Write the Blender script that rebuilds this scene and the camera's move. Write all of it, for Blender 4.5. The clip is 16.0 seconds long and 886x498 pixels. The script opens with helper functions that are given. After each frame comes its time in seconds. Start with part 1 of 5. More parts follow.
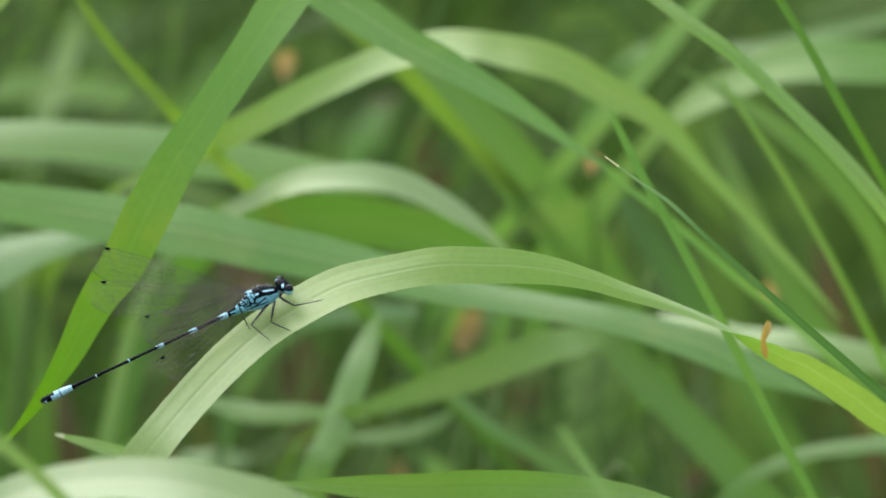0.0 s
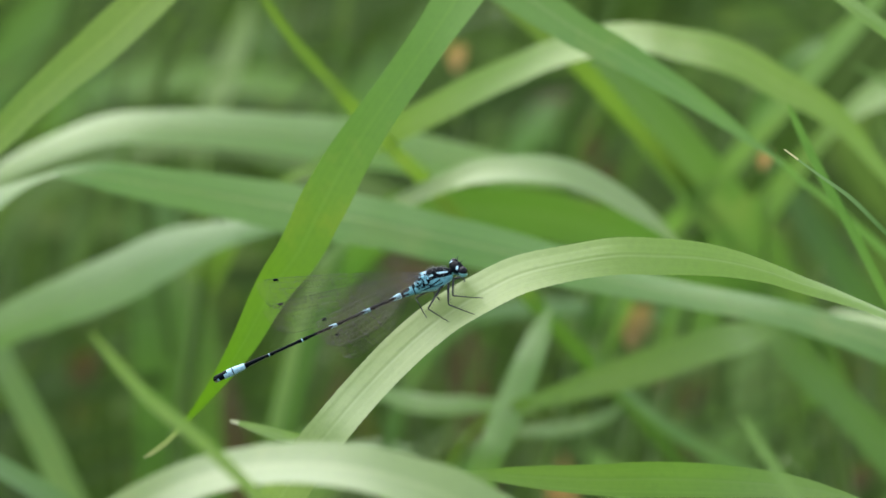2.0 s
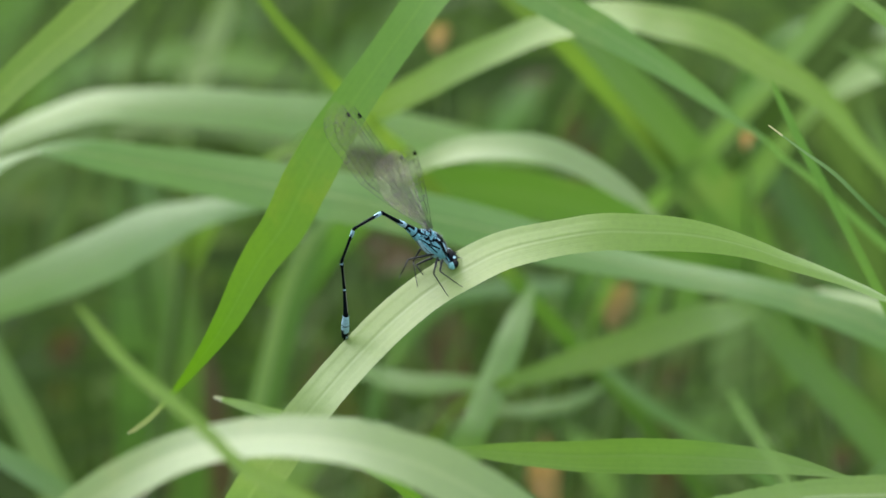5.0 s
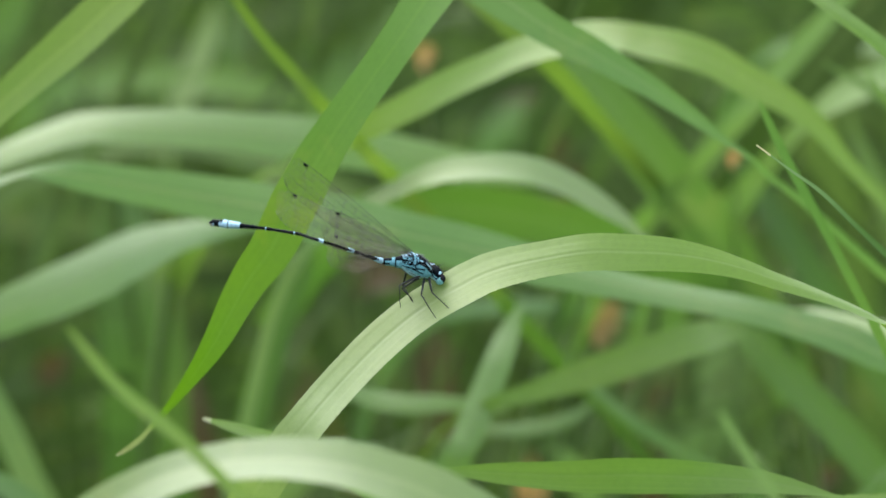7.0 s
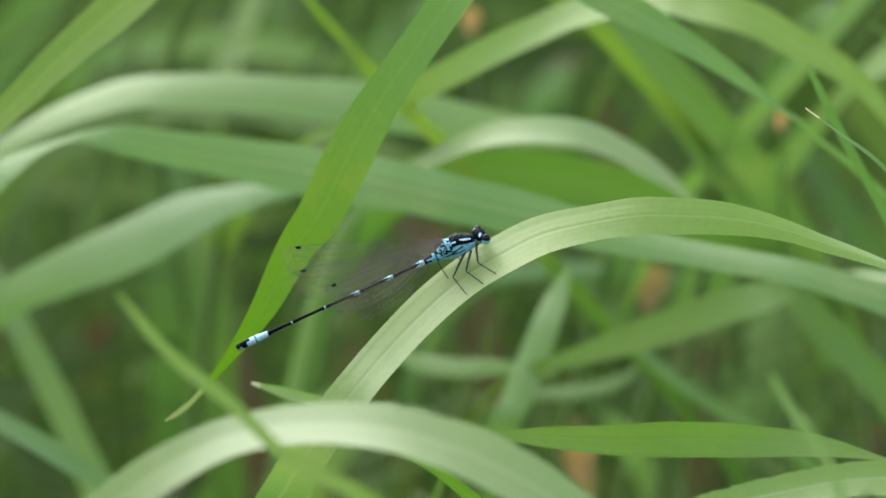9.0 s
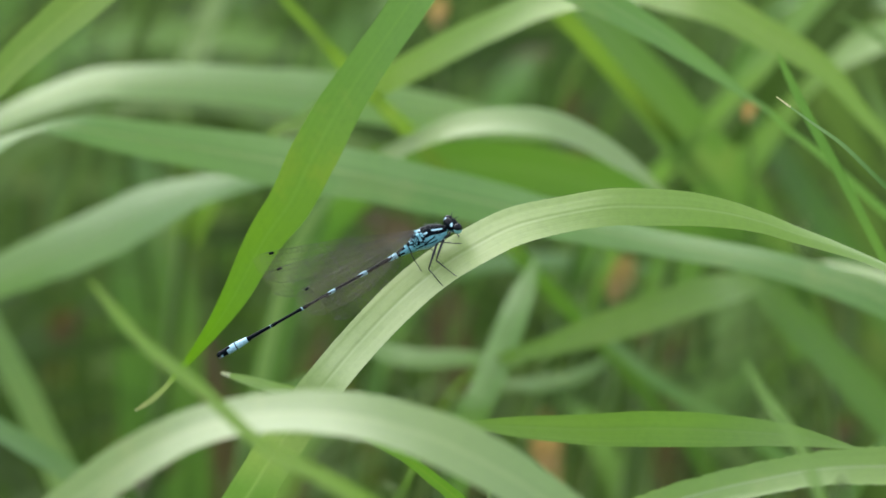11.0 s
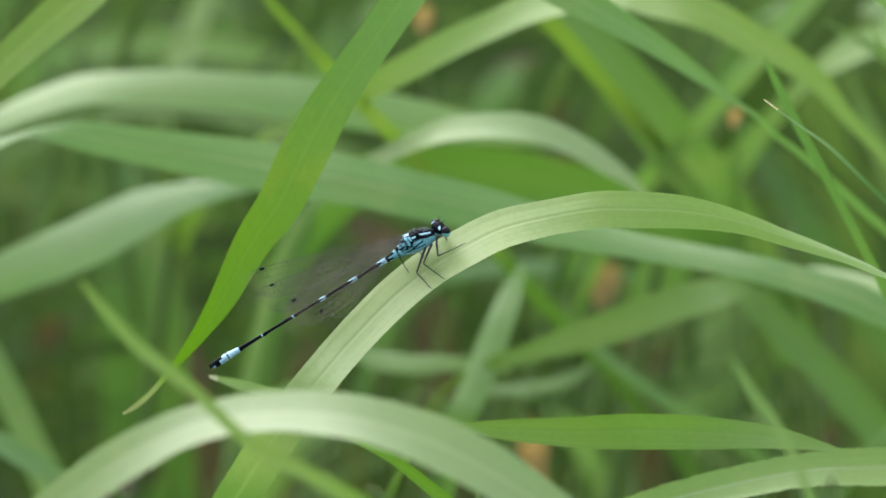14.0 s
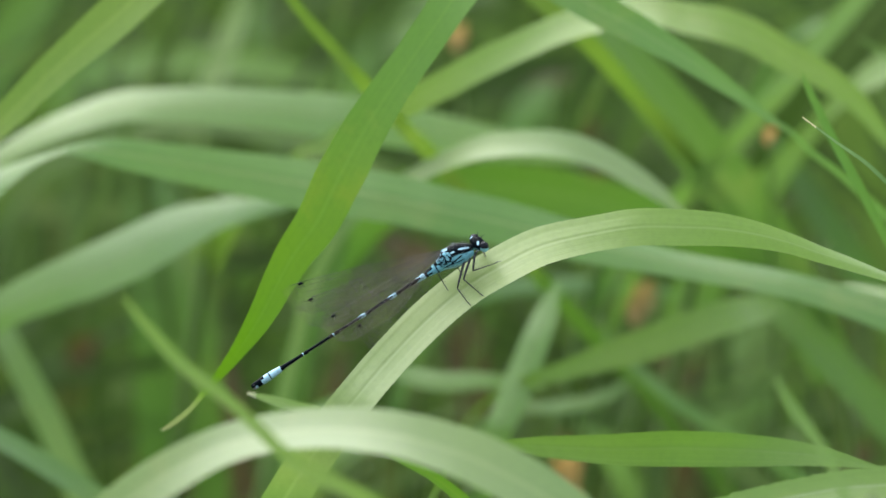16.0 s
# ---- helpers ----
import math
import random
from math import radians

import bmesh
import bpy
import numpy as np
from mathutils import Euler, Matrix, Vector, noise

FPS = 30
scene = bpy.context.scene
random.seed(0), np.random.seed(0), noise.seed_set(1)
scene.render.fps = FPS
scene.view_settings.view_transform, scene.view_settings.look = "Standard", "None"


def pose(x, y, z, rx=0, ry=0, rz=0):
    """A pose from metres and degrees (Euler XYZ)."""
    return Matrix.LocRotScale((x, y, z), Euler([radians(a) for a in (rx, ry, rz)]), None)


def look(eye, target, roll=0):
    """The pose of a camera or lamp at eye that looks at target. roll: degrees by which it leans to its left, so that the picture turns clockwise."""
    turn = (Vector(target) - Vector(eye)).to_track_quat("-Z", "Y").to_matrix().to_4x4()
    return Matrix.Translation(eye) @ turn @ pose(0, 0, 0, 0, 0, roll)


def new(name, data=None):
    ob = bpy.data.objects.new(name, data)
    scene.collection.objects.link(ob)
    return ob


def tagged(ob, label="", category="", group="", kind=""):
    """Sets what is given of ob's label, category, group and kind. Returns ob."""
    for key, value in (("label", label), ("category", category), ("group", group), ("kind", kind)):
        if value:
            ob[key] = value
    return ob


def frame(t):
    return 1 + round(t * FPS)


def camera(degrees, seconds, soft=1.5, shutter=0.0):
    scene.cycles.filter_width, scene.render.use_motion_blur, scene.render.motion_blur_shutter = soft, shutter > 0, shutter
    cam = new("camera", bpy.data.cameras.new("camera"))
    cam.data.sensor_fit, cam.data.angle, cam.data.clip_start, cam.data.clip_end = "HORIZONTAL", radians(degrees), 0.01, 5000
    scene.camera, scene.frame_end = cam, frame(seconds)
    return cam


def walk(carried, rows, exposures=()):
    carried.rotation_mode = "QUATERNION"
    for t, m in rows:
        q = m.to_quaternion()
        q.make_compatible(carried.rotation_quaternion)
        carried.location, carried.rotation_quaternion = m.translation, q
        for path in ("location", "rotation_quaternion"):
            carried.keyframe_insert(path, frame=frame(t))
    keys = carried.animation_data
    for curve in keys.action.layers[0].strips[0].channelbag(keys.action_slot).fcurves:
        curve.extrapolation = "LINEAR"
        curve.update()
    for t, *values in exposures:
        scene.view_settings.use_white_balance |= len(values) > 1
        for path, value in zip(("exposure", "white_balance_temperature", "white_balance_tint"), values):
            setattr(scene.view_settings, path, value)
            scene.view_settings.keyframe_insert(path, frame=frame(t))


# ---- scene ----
# ---------------------------------------------------------------- camera
cam = camera(7.7, 16.0, soft=1.6, shutter=0.4)
cam.data.dof.use_dof = True
cam.data.dof.focus_distance = 0.799
cam.data.dof.aperture_fstop = 22.0
cam.data.dof.aperture_blades = 0
walk(cam, [
    (0, look((0.00900, -0.75072, 0.72767), (0.02424, 0.00153, 0.45584), -0.022)),
    (0.5, look((0.00694, -0.75522, 0.72811), (0.01863, -0.00233, 0.45790), -0.346)),
    (1, look((0.00606, -0.74979, 0.72471), (0.01017, 0.00000, 0.44579), 0.048)),
    (1.5, look((0.00368, -0.74933, 0.72680), (0.00501, -0.00001, 0.44659), -0.034)),
    (2, look((0.00385, -0.75155, 0.72505), (0.00263, 0.00134, 0.45458), 0.291)),
    (2.5, look((0.00409, -0.75022, 0.72407), (0.00394, 0.00159, 0.45061), 0.338)),
    (3, look((0.00373, -0.75174, 0.72508), (0.00439, 0.00025, 0.45212), 0.152)),
    (3.5, look((0.00307, -0.75167, 0.72343), (0.00389, 0.00131, 0.45321), 0.244)),
    (3.7, look((0.00393, -0.75189, 0.72350), (0.00410, 0.00062, 0.45197), 0.320)),
    (5.8, look((0.00141, -0.75192, 0.72230), (0.00521, 0.00085, 0.45152), 0.449)),
    (6, look((0.00204, -0.75171, 0.72449), (0.00457, 0.00052, 0.45220), -0.022)),
    (6.5, look((0.00100, -0.75222, 0.72372), (0.00310, 0.00019, 0.45192), 0.168)),
    (7, look((0.00112, -0.75240, 0.72328), (0.00594, 0.00100, 0.45427), 0.295)),
    (7.5, look((-0.00011, -0.75316, 0.72466), (0.00522, 0.00054, 0.45651), 0.041)),
    (8, look((0.00083, -0.75117, 0.72447), (0.00156, 0.00012, 0.44959), -0.049)),
    (8.5, look((0.00139, -0.75082, 0.72519), (0.00182, 0.00023, 0.44966), -0.166)),
    (9, look((0.00000, -0.75175, 0.72362), (0.00000, -0.00000, 0.45000), 0.000)),
    (9.2, look((0.00255, -0.75234, 0.72206), (-0.00005, -0.00009, 0.44985), -0.062)),
    (11.3, look((-0.00264, -0.75089, 0.72174), (0.00377, 0.00087, 0.44822), 0.139)),
    (11.5, look((-0.00254, -0.75180, 0.72206), (0.00240, 0.00010, 0.44890), 0.084)),
    (12, look((-0.00348, -0.75138, 0.72149), (0.00004, 0.00063, 0.44860), 0.266)),
    (12.5, look((-0.00343, -0.75138, 0.72214), (0.00089, 0.00115, 0.45071), 0.190)),
    (13, look((-0.00472, -0.75056, 0.72092), (0.00167, 0.00171, 0.44880), 0.293)),
    (13.5, look((-0.00499, -0.75126, 0.72019), (0.00199, 0.00132, 0.44897), 0.331)),
    (14, look((-0.00374, -0.75300, 0.71966), (0.00501, -0.00023, 0.44900), 0.177)),
    (14.5, look((-0.00591, -0.75295, 0.72138), (0.00314, 0.00095, 0.45391), -0.073)),
    (15, look((-0.00581, -0.75305, 0.72113), (0.00016, 0.00069, 0.45311), -0.037)),
    (15.5, look((-0.00629, -0.75369, 0.71987), (-0.00032, -0.00065, 0.44990), 0.134)),
    (16, look((-0.00658, -0.75402, 0.71986), (0.00028, -0.00048, 0.45131), 0.182)),
], exposures=[(0.0, 0.7, 6400, 13), (16.0, 0.7, 6400, 13)])

# ---------------------------------------------------------------- light: bright overcast, the sun veiled, high on the left
SUN_TO = Vector((-0.36, 0.50, 0.79)).normalized()
world = bpy.data.worlds.new("sky")
scene.world = world
world.use_nodes = True
wn = world.node_tree
sky = wn.nodes.new("ShaderNodeTexSky")
sky.sky_type = "NISHITA"
sky.sun_disc = False
sky.sun_elevation = math.asin(SUN_TO.z)
sky.sun_rotation = math.atan2(SUN_TO.x, SUN_TO.y)
sky.air_density, sky.dust_density, sky.ozone_density = 1.0, 4.0, 1.0
veil = wn.nodes.new("ShaderNodeMixRGB")
veil.inputs["Fac"].default_value = 0.6
veil.inputs["Color2"].default_value = (9.0, 9.3, 9.6, 1)
wn.links.new(sky.outputs[0], veil.inputs["Color1"])
wn.links.new(veil.outputs[0], wn.nodes["Background"].inputs["Color"])
wn.nodes["Background"].inputs["Strength"].default_value = 0.114

sun = new("sun", bpy.data.lights.new("sun", "SUN"))
sun.data.energy = 4.5
sun.data.angle = radians(84)
sun.data.color = (1.0, 0.972, 0.935)
sun.matrix_world = look(SUN_TO * 20, (0, 0, 0))

# ---------------------------------------------------------------- materials


def nodes_of(name):
    m = bpy.data.materials.new(name)
    m.use_nodes = True
    t = m.node_tree
    return m, t, t.nodes["Principled BSDF"]


def node(t, kind, **values):
    n = t.nodes.new(kind)
    for key, value in values.items():
        n.inputs[key.replace("_", " ")].default_value = value
    return n


def ramp(t, source, stops):
    r = t.nodes.new("ShaderNodeValToRGB")
    while len(r.color_ramp.elements) < len(stops):
        r.color_ramp.elements.new(0.5)
    for e, (at, colour) in zip(r.color_ramp.elements, stops):
        e.position, e.color = at, (*colour, 1)
    t.links.new(source, r.inputs["Fac"])
    return r


def mixed(t, how, fac, a, b):
    m = t.nodes.new("ShaderNodeMixRGB")
    m.blend_type = how
    for slot, value in (("Fac", fac), ("Color1", a), ("Color2", b)):
        if isinstance(value, bpy.types.NodeSocket):
            t.links.new(value, m.inputs[slot])
        else:
            m.inputs[slot].default_value = value if slot == "Fac" else (*value, 1)
    return m.outputs[0]


def leaf_material(name, dark, light, rib, gloss=0.46, island=False, dry=0.25, shine=0.8, streak=1.0, wax=0.0, tints=(), thin=0.36, ends=()):
    """Grass blade: u runs across (0 to 1), v along in centimetres."""
    m, t, p = nodes_of(name)
    uv = t.nodes.new("ShaderNodeUVMap")
    uv.uv_map = "blade"
    squeeze = t.nodes.new("ShaderNodeMapping")
    squeeze.inputs["Scale"].default_value = (13.0, 0.12, 1.0)
    t.links.new(uv.outputs[0], squeeze.inputs["Vector"])
    veins = node(t, "ShaderNodeTexNoise", Scale=1.0, Detail=3.0, Roughness=0.6)
    t.links.new(squeeze.outputs[0], veins.inputs["Vector"])
    info = t.nodes.new("ShaderNodeNewGeometry" if island else "ShaderNodeObjectInfo")
    chance = info.outputs["Random Per Island" if island else "Random"]
    place = t.nodes.new("ShaderNodeNewGeometry")
    blotch = node(t, "ShaderNodeTexNoise", Scale=70.0, Detail=4.0, Roughness=0.65)
    t.links.new(place.outputs["Position"], blotch.inputs["Vector"])
    fine = t.nodes.new("ShaderNodeMapping")
    fine.inputs["Scale"].default_value = (90.0, 0.5, 1.0)
    t.links.new(uv.outputs[0], fine.inputs["Vector"])
    threads = node(t, "ShaderNodeTexNoise", Scale=1.0, Detail=2.0, Roughness=0.7)
    t.links.new(fine.outputs[0], threads.inputs["Vector"])
    grain = t.nodes.new("ShaderNodeMath")
    grain.operation = "MULTIPLY_ADD"
    t.links.new(threads.outputs["Fac"], grain.inputs[0])
    grain.inputs[1].default_value = 0.22
    half_veins = t.nodes.new("ShaderNodeMath")
    half_veins.operation = "MULTIPLY_ADD"
    t.links.new(veins.outputs["Fac"], half_veins.inputs[0])
    half_veins.inputs[1].default_value = 1.1 * streak
    half_veins.inputs[2].default_value = 0.39 - 0.55 * streak
    t.links.new(half_veins.outputs[0], grain.inputs[2])
    base = ramp(t, grain.outputs[0], [(0.22, dark), (0.82, light)])
    spread = 1.6 if island else 1.0
    tint = ramp(t, chance, tints or [(0.0, tuple(1 - spread * c for c in (0.22, 0.16, 0.2))), (0.5, (1.0, 1.0, 1.0)), (1.0, tuple(1 + spread * c for c in (0.18, 0.1, -0.08)))])
    colour = mixed(t, "MULTIPLY", 1.0, base.outputs[0], tint.outputs[0])
    patch = node(t, "ShaderNodeTexNoise", Scale=24.0, Detail=2.0)
    t.links.new(place.outputs["Position"], patch.inputs["Vector"])
    wash = ramp(t, patch.outputs["Fac"], [(0.32, (0.86, 0.94, 0.95)), (0.68, (1.14, 1.06, 0.98))])
    colour = mixed(t, "MULTIPLY", 1.0, colour, wash.outputs[0])
    mottle = node(t, "ShaderNodeTexNoise", Scale=1100.0, Detail=3.0, Roughness=0.7)
    t.links.new(place.outputs["Position"], mottle.inputs["Vector"])
    dapple = ramp(t, mottle.outputs["Fac"], [(0.3, (0.91, 0.93, 0.9)), (0.55, (1.0, 1.0, 1.0)), (0.72, (1.0, 1.0, 1.0)), (0.76, (1.25, 1.2, 1.3))])
    colour = mixed(t, "MULTIPLY", 1.0, colour, dapple.outputs[0])
    spots = ramp(t, blotch.outputs["Fac"], [(0.58, (0, 0, 0)), (0.75, (1, 1, 1))])
    amount = t.nodes.new("ShaderNodeMath")
    amount.operation = "MULTIPLY"
    t.links.new(spots.outputs[0], amount.inputs[0])
    amount.inputs[1].default_value = dry
    colour = mixed(t, "MIX", amount.outputs[0], colour, (0.30, 0.33, 0.10))
    split = t.nodes.new("ShaderNodeSeparateXYZ")
    t.links.new(uv.outputs[0], split.inputs[0])
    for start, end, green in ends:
        # colour shift along the blade: painted shade or shine-through, dry points, deeper green
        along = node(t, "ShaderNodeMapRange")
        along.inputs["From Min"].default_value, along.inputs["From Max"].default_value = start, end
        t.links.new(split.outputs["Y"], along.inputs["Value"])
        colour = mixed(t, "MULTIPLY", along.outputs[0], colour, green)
    # paler midrib
    middle = ramp(t, split.outputs["X"], [(0.44, (0, 0, 0)), (0.5, (1, 1, 1)), (0.56, (0, 0, 0))])
    half = t.nodes.new("ShaderNodeMath")
    half.operation = "MULTIPLY"
    t.links.new(middle.outputs[0], half.inputs[0])
    half.inputs[1].default_value = 0.3
    colour = mixed(t, "MIX", half.outputs[0], colour, rib)
    t.links.new(colour, p.inputs["Base Color"])
    p.inputs["Roughness"].default_value = gloss
    p.inputs["Specular IOR Level"].default_value = shine
    p.inputs["Sheen Weight"].default_value = 0.0 if island else 0.15
    p.inputs["Coat Weight"].default_value = wax
    p.inputs["Coat Roughness"].default_value = 0.36
    bump = node(t, "ShaderNodeBump", Strength=0.2, Distance=0.0003)
    t.links.new(grain.outputs[0], bump.inputs["Height"])
    t.links.new(bump.outputs[0], p.inputs["Normal"])
    through_light = t.nodes.new("ShaderNodeBsdfTranslucent")
    bright = mixed(t, "MULTIPLY", 1.0, colour, (1.25, 1.36, 0.85))
    t.links.new(bright, through_light.inputs["Color"])
    both = node(t, "ShaderNodeMixShader", Fac=thin)
    t.links.new(p.outputs[0], both.inputs[1])
    t.links.new(through_light.outputs[0], both.inputs[2])
    t.links.new(both.outputs[0], t.nodes["Material Output"].inputs["Surface"])
    return m


leaf_fresh = leaf_material("fresh_leaf", (0.085, 0.195, 0.036), (0.165, 0.31, 0.080), (0.32, 0.42, 0.2), streak=0.5)
# shaded foot and lit-through tip are painted in; deeper green past the crest
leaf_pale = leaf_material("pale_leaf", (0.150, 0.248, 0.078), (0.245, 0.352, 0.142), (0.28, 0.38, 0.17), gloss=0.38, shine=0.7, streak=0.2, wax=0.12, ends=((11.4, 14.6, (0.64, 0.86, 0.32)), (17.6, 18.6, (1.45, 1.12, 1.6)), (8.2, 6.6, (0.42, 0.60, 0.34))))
leaf_silver = leaf_material("silvery_leaf", (0.145, 0.262, 0.092), (0.22, 0.345, 0.155), (0.45, 0.5, 0.34), gloss=0.45, shine=1.0, wax=0.5, thin=0.2)
leaf_deep = leaf_material("deep_green_leaf", (0.062, 0.148, 0.026), (0.114, 0.220, 0.050), (0.16, 0.25, 0.09))
leaf_glaucous = leaf_material("glaucous_leaf", (0.102, 0.214, 0.056), (0.172, 0.304, 0.108), (0.26, 0.38, 0.19), gloss=0.42, wax=0.35)
leaf_yellow = leaf_material("yellow_green_leaf", (0.068, 0.178, 0.009), (0.124, 0.262, 0.020), (0.25, 0.33, 0.03), shine=0.5, gloss=0.5, streak=0.35, thin=0.42)
leaf_lime = leaf_material("lime_leaf", (0.112, 0.222, 0.022), (0.185, 0.32, 0.048), (0.3, 0.42, 0.13), shine=0.9, streak=0.35)
leaf_olive = leaf_material("olive_green_leaf", (0.088, 0.168, 0.018), (0.140, 0.240, 0.036), (0.2, 0.29, 0.05), shine=0.5, gloss=0.5, streak=0.35)
# the olive leaf again, with shade painted into its lower part
leaf_strand_shaded = leaf_material("shaded_strand_leaf", (0.088, 0.168, 0.018), (0.140, 0.240, 0.036), (0.2, 0.29, 0.05), shine=0.5, gloss=0.5, streak=0.35, ends=((8.2, 7.0, (0.5, 0.68, 0.6)),))
leaf_middling = leaf_material("mid_green_leaf", (0.074, 0.178, 0.022), (0.132, 0.262, 0.045), (0.17, 0.27, 0.09), streak=0.5)
leaf_sunny = leaf_material("sunny_leaf", (0.125, 0.228, 0.020), (0.200, 0.325, 0.042), (0.27, 0.38, 0.08), shine=0.55, streak=0.35, thin=0.42)
leaf_ragged = leaf_material("ragged_leaf", (0.132, 0.252, 0.022), (0.205, 0.348, 0.05), (0.28, 0.42, 0.16), gloss=0.4, shine=0.9, streak=0.7, wax=0.3)
leaf_slender = leaf_material("slender_leaf", (0.052, 0.140, 0.020), (0.094, 0.208, 0.040), (0.13, 0.24, 0.06), shine=0.5, ends=((5.2, 6.3, (2.5, 1.75, 4.5)),))
# yellow of light shining through is put into the lower part; the tip is dry
leaf_hanging = leaf_material("hanging_leaf", (0.070, 0.188, 0.020), (0.122, 0.270, 0.038), (0.14, 0.29, 0.03), gloss=0.46, shine=0.45, streak=0.2, wax=0.06, ends=((25.6, 27.6, (1.12, 1.06, 0.2)), (30.7, 31.0, (2.1, 1.2, 22.0))))
leaf_bleached = leaf_material("bleached_leaf", (0.158, 0.262, 0.062), (0.234, 0.350, 0.104), (0.34, 0.43, 0.2), gloss=0.38, shine=0.85, streak=0.5, wax=0.7)
leaf_bluish = leaf_material("bluish_leaf", (0.090, 0.212, 0.040), (0.156, 0.302, 0.078), (0.22, 0.37, 0.13), gloss=0.42, wax=0.12)
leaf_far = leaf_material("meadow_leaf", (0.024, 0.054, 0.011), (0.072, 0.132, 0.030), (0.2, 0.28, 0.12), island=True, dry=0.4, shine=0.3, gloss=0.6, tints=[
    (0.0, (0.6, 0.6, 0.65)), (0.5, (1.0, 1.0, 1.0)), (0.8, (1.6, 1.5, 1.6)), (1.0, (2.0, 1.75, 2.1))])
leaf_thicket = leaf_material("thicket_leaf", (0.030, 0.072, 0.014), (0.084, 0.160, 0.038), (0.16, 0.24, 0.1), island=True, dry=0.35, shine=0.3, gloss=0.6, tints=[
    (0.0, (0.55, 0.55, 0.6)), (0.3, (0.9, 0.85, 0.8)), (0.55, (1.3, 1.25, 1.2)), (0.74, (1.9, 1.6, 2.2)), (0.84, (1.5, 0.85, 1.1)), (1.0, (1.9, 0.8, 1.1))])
rib_green = leaf_material("leaf_rib", (0.19, 0.29, 0.10), (0.26, 0.37, 0.15), (0.34, 0.44, 0.2), dry=0.1)
stalk_green = leaf_material("grass_stalk", (0.11, 0.20, 0.045), (0.17, 0.28, 0.075), (0.2, 0.3, 0.1), dry=0.5)
leaf_dry = leaf_material("withered_leaf", (0.34, 0.2, 0.09), (0.5, 0.33, 0.17), (0.5, 0.32, 0.16), gloss=0.7)


leaf_brown = leaf_material("rotten_leaf", (0.048, 0.040, 0.016), (0.092, 0.072, 0.030), (0.2, 0.13, 0.07), gloss=0.8)
leaf_rust = leaf_material("rusty_edge", (0.34, 0.19, 0.03), (0.50, 0.34, 0.07), (0.5, 0.3, 0.06), gloss=0.7)
leaf_straw = leaf_material("straw_tip", (0.58, 0.57, 0.48), (0.74, 0.72, 0.62), (0.55, 0.5, 0.4), gloss=0.7)


def plain(name, colour, rough=0.4, scale=4000.0, change=0.25, metal=0.0, coat=0.0, shine=0.3):
    """A chitin or earth colour with fine mottling and relief."""
    m, t, p = nodes_of(name)
    place = t.nodes.new("ShaderNodeTexCoord")
    grain = node(t, "ShaderNodeTexNoise", Scale=scale, Detail=4.0, Roughness=0.6)
    t.links.new(place.outputs["Object"], grain.inputs["Vector"])
    low = tuple(c * (1 - change) for c in colour)
    high = tuple(min(1, c * (1 + change)) for c in colour)
    r = ramp(t, grain.outputs["Fac"], [(0.3, low), (0.7, high)])
    t.links.new(r.outputs[0], p.inputs["Base Color"])
    p.inputs["Roughness"].default_value = rough
    p.inputs["Metallic"].default_value = metal
    p.inputs["Coat Weight"].default_value = coat
    p.inputs["Specular IOR Level"].default_value = shine
    p.inputs["Specular Tint"].default_value = (0.75, 0.88, 1.0, 1)
    bump = node(t, "ShaderNodeBump", Strength=0.2, Distance=0.3 / scale)
    t.links.new(grain.outputs["Fac"], bump.inputs["Height"])
    t.links.new(bump.outputs[0], p.inputs["Normal"])
    return m


chitin_black = plain("black_chitin", (0.002, 0.004, 0.006), 0.3, shine=0.03)
chitin_blue = plain("blue_chitin", (0.145, 0.385, 0.48), 0.45, 2500.0, 0.4)
chitin_pale = plain("pale_blue_chitin", (0.31, 0.53, 0.66), 0.45, 2500.0, 0.3)
chitin_grey = plain("grey_underside", (0.17, 0.17, 0.15), 0.55)
eye_dark = plain("eye_top", (0.006, 0.006, 0.008), 0.2, 9000.0, 0.4, shine=0.2)
eye_blue = plain("eye_below", (0.22, 0.52, 0.58), 0.3, 9000.0, coat=0.15)
leg_black = plain("leg_chitin", (0.020, 0.021, 0.023), 0.42, shine=0.3)


def turf_material():
    """Damp earth under a thatch of moss and old grass."""
    m, t, p = nodes_of("turf")
    place = t.nodes.new("ShaderNodeNewGeometry")
    broad = node(t, "ShaderNodeTexNoise", Scale=3.0, Detail=5.0, Roughness=0.65)
    fine = node(t, "ShaderNodeTexNoise", Scale=180.0, Detail=4.0, Roughness=0.7)
    for n in (broad, fine):
        t.links.new(place.outputs["Position"], n.inputs["Vector"])
    wide = ramp(t, broad.outputs["Fac"], [(0.3, (0.045, 0.042, 0.02)), (0.5, (0.038, 0.058, 0.016)), (0.7, (0.055, 0.085, 0.022))])
    grain = ramp(t, fine.outputs["Fac"], [(0.3, (0.5, 0.5, 0.45)), (0.7, (1.4, 1.4, 1.3))])
    t.links.new(mixed(t, "MULTIPLY", 1.0, wide.outputs[0], grain.outputs[0]), p.inputs["Base Color"])
    p.inputs["Roughness"].default_value = 0.95
    p.inputs["Specular IOR Level"].default_value = 0.1
    bump = node(t, "ShaderNodeBump", Strength=0.6, Distance=0.004)
    t.links.new(fine.outputs["Fac"], bump.inputs["Height"])
    t.links.new(bump.outputs[0], p.inputs["Normal"])
    return m


earth = turf_material()


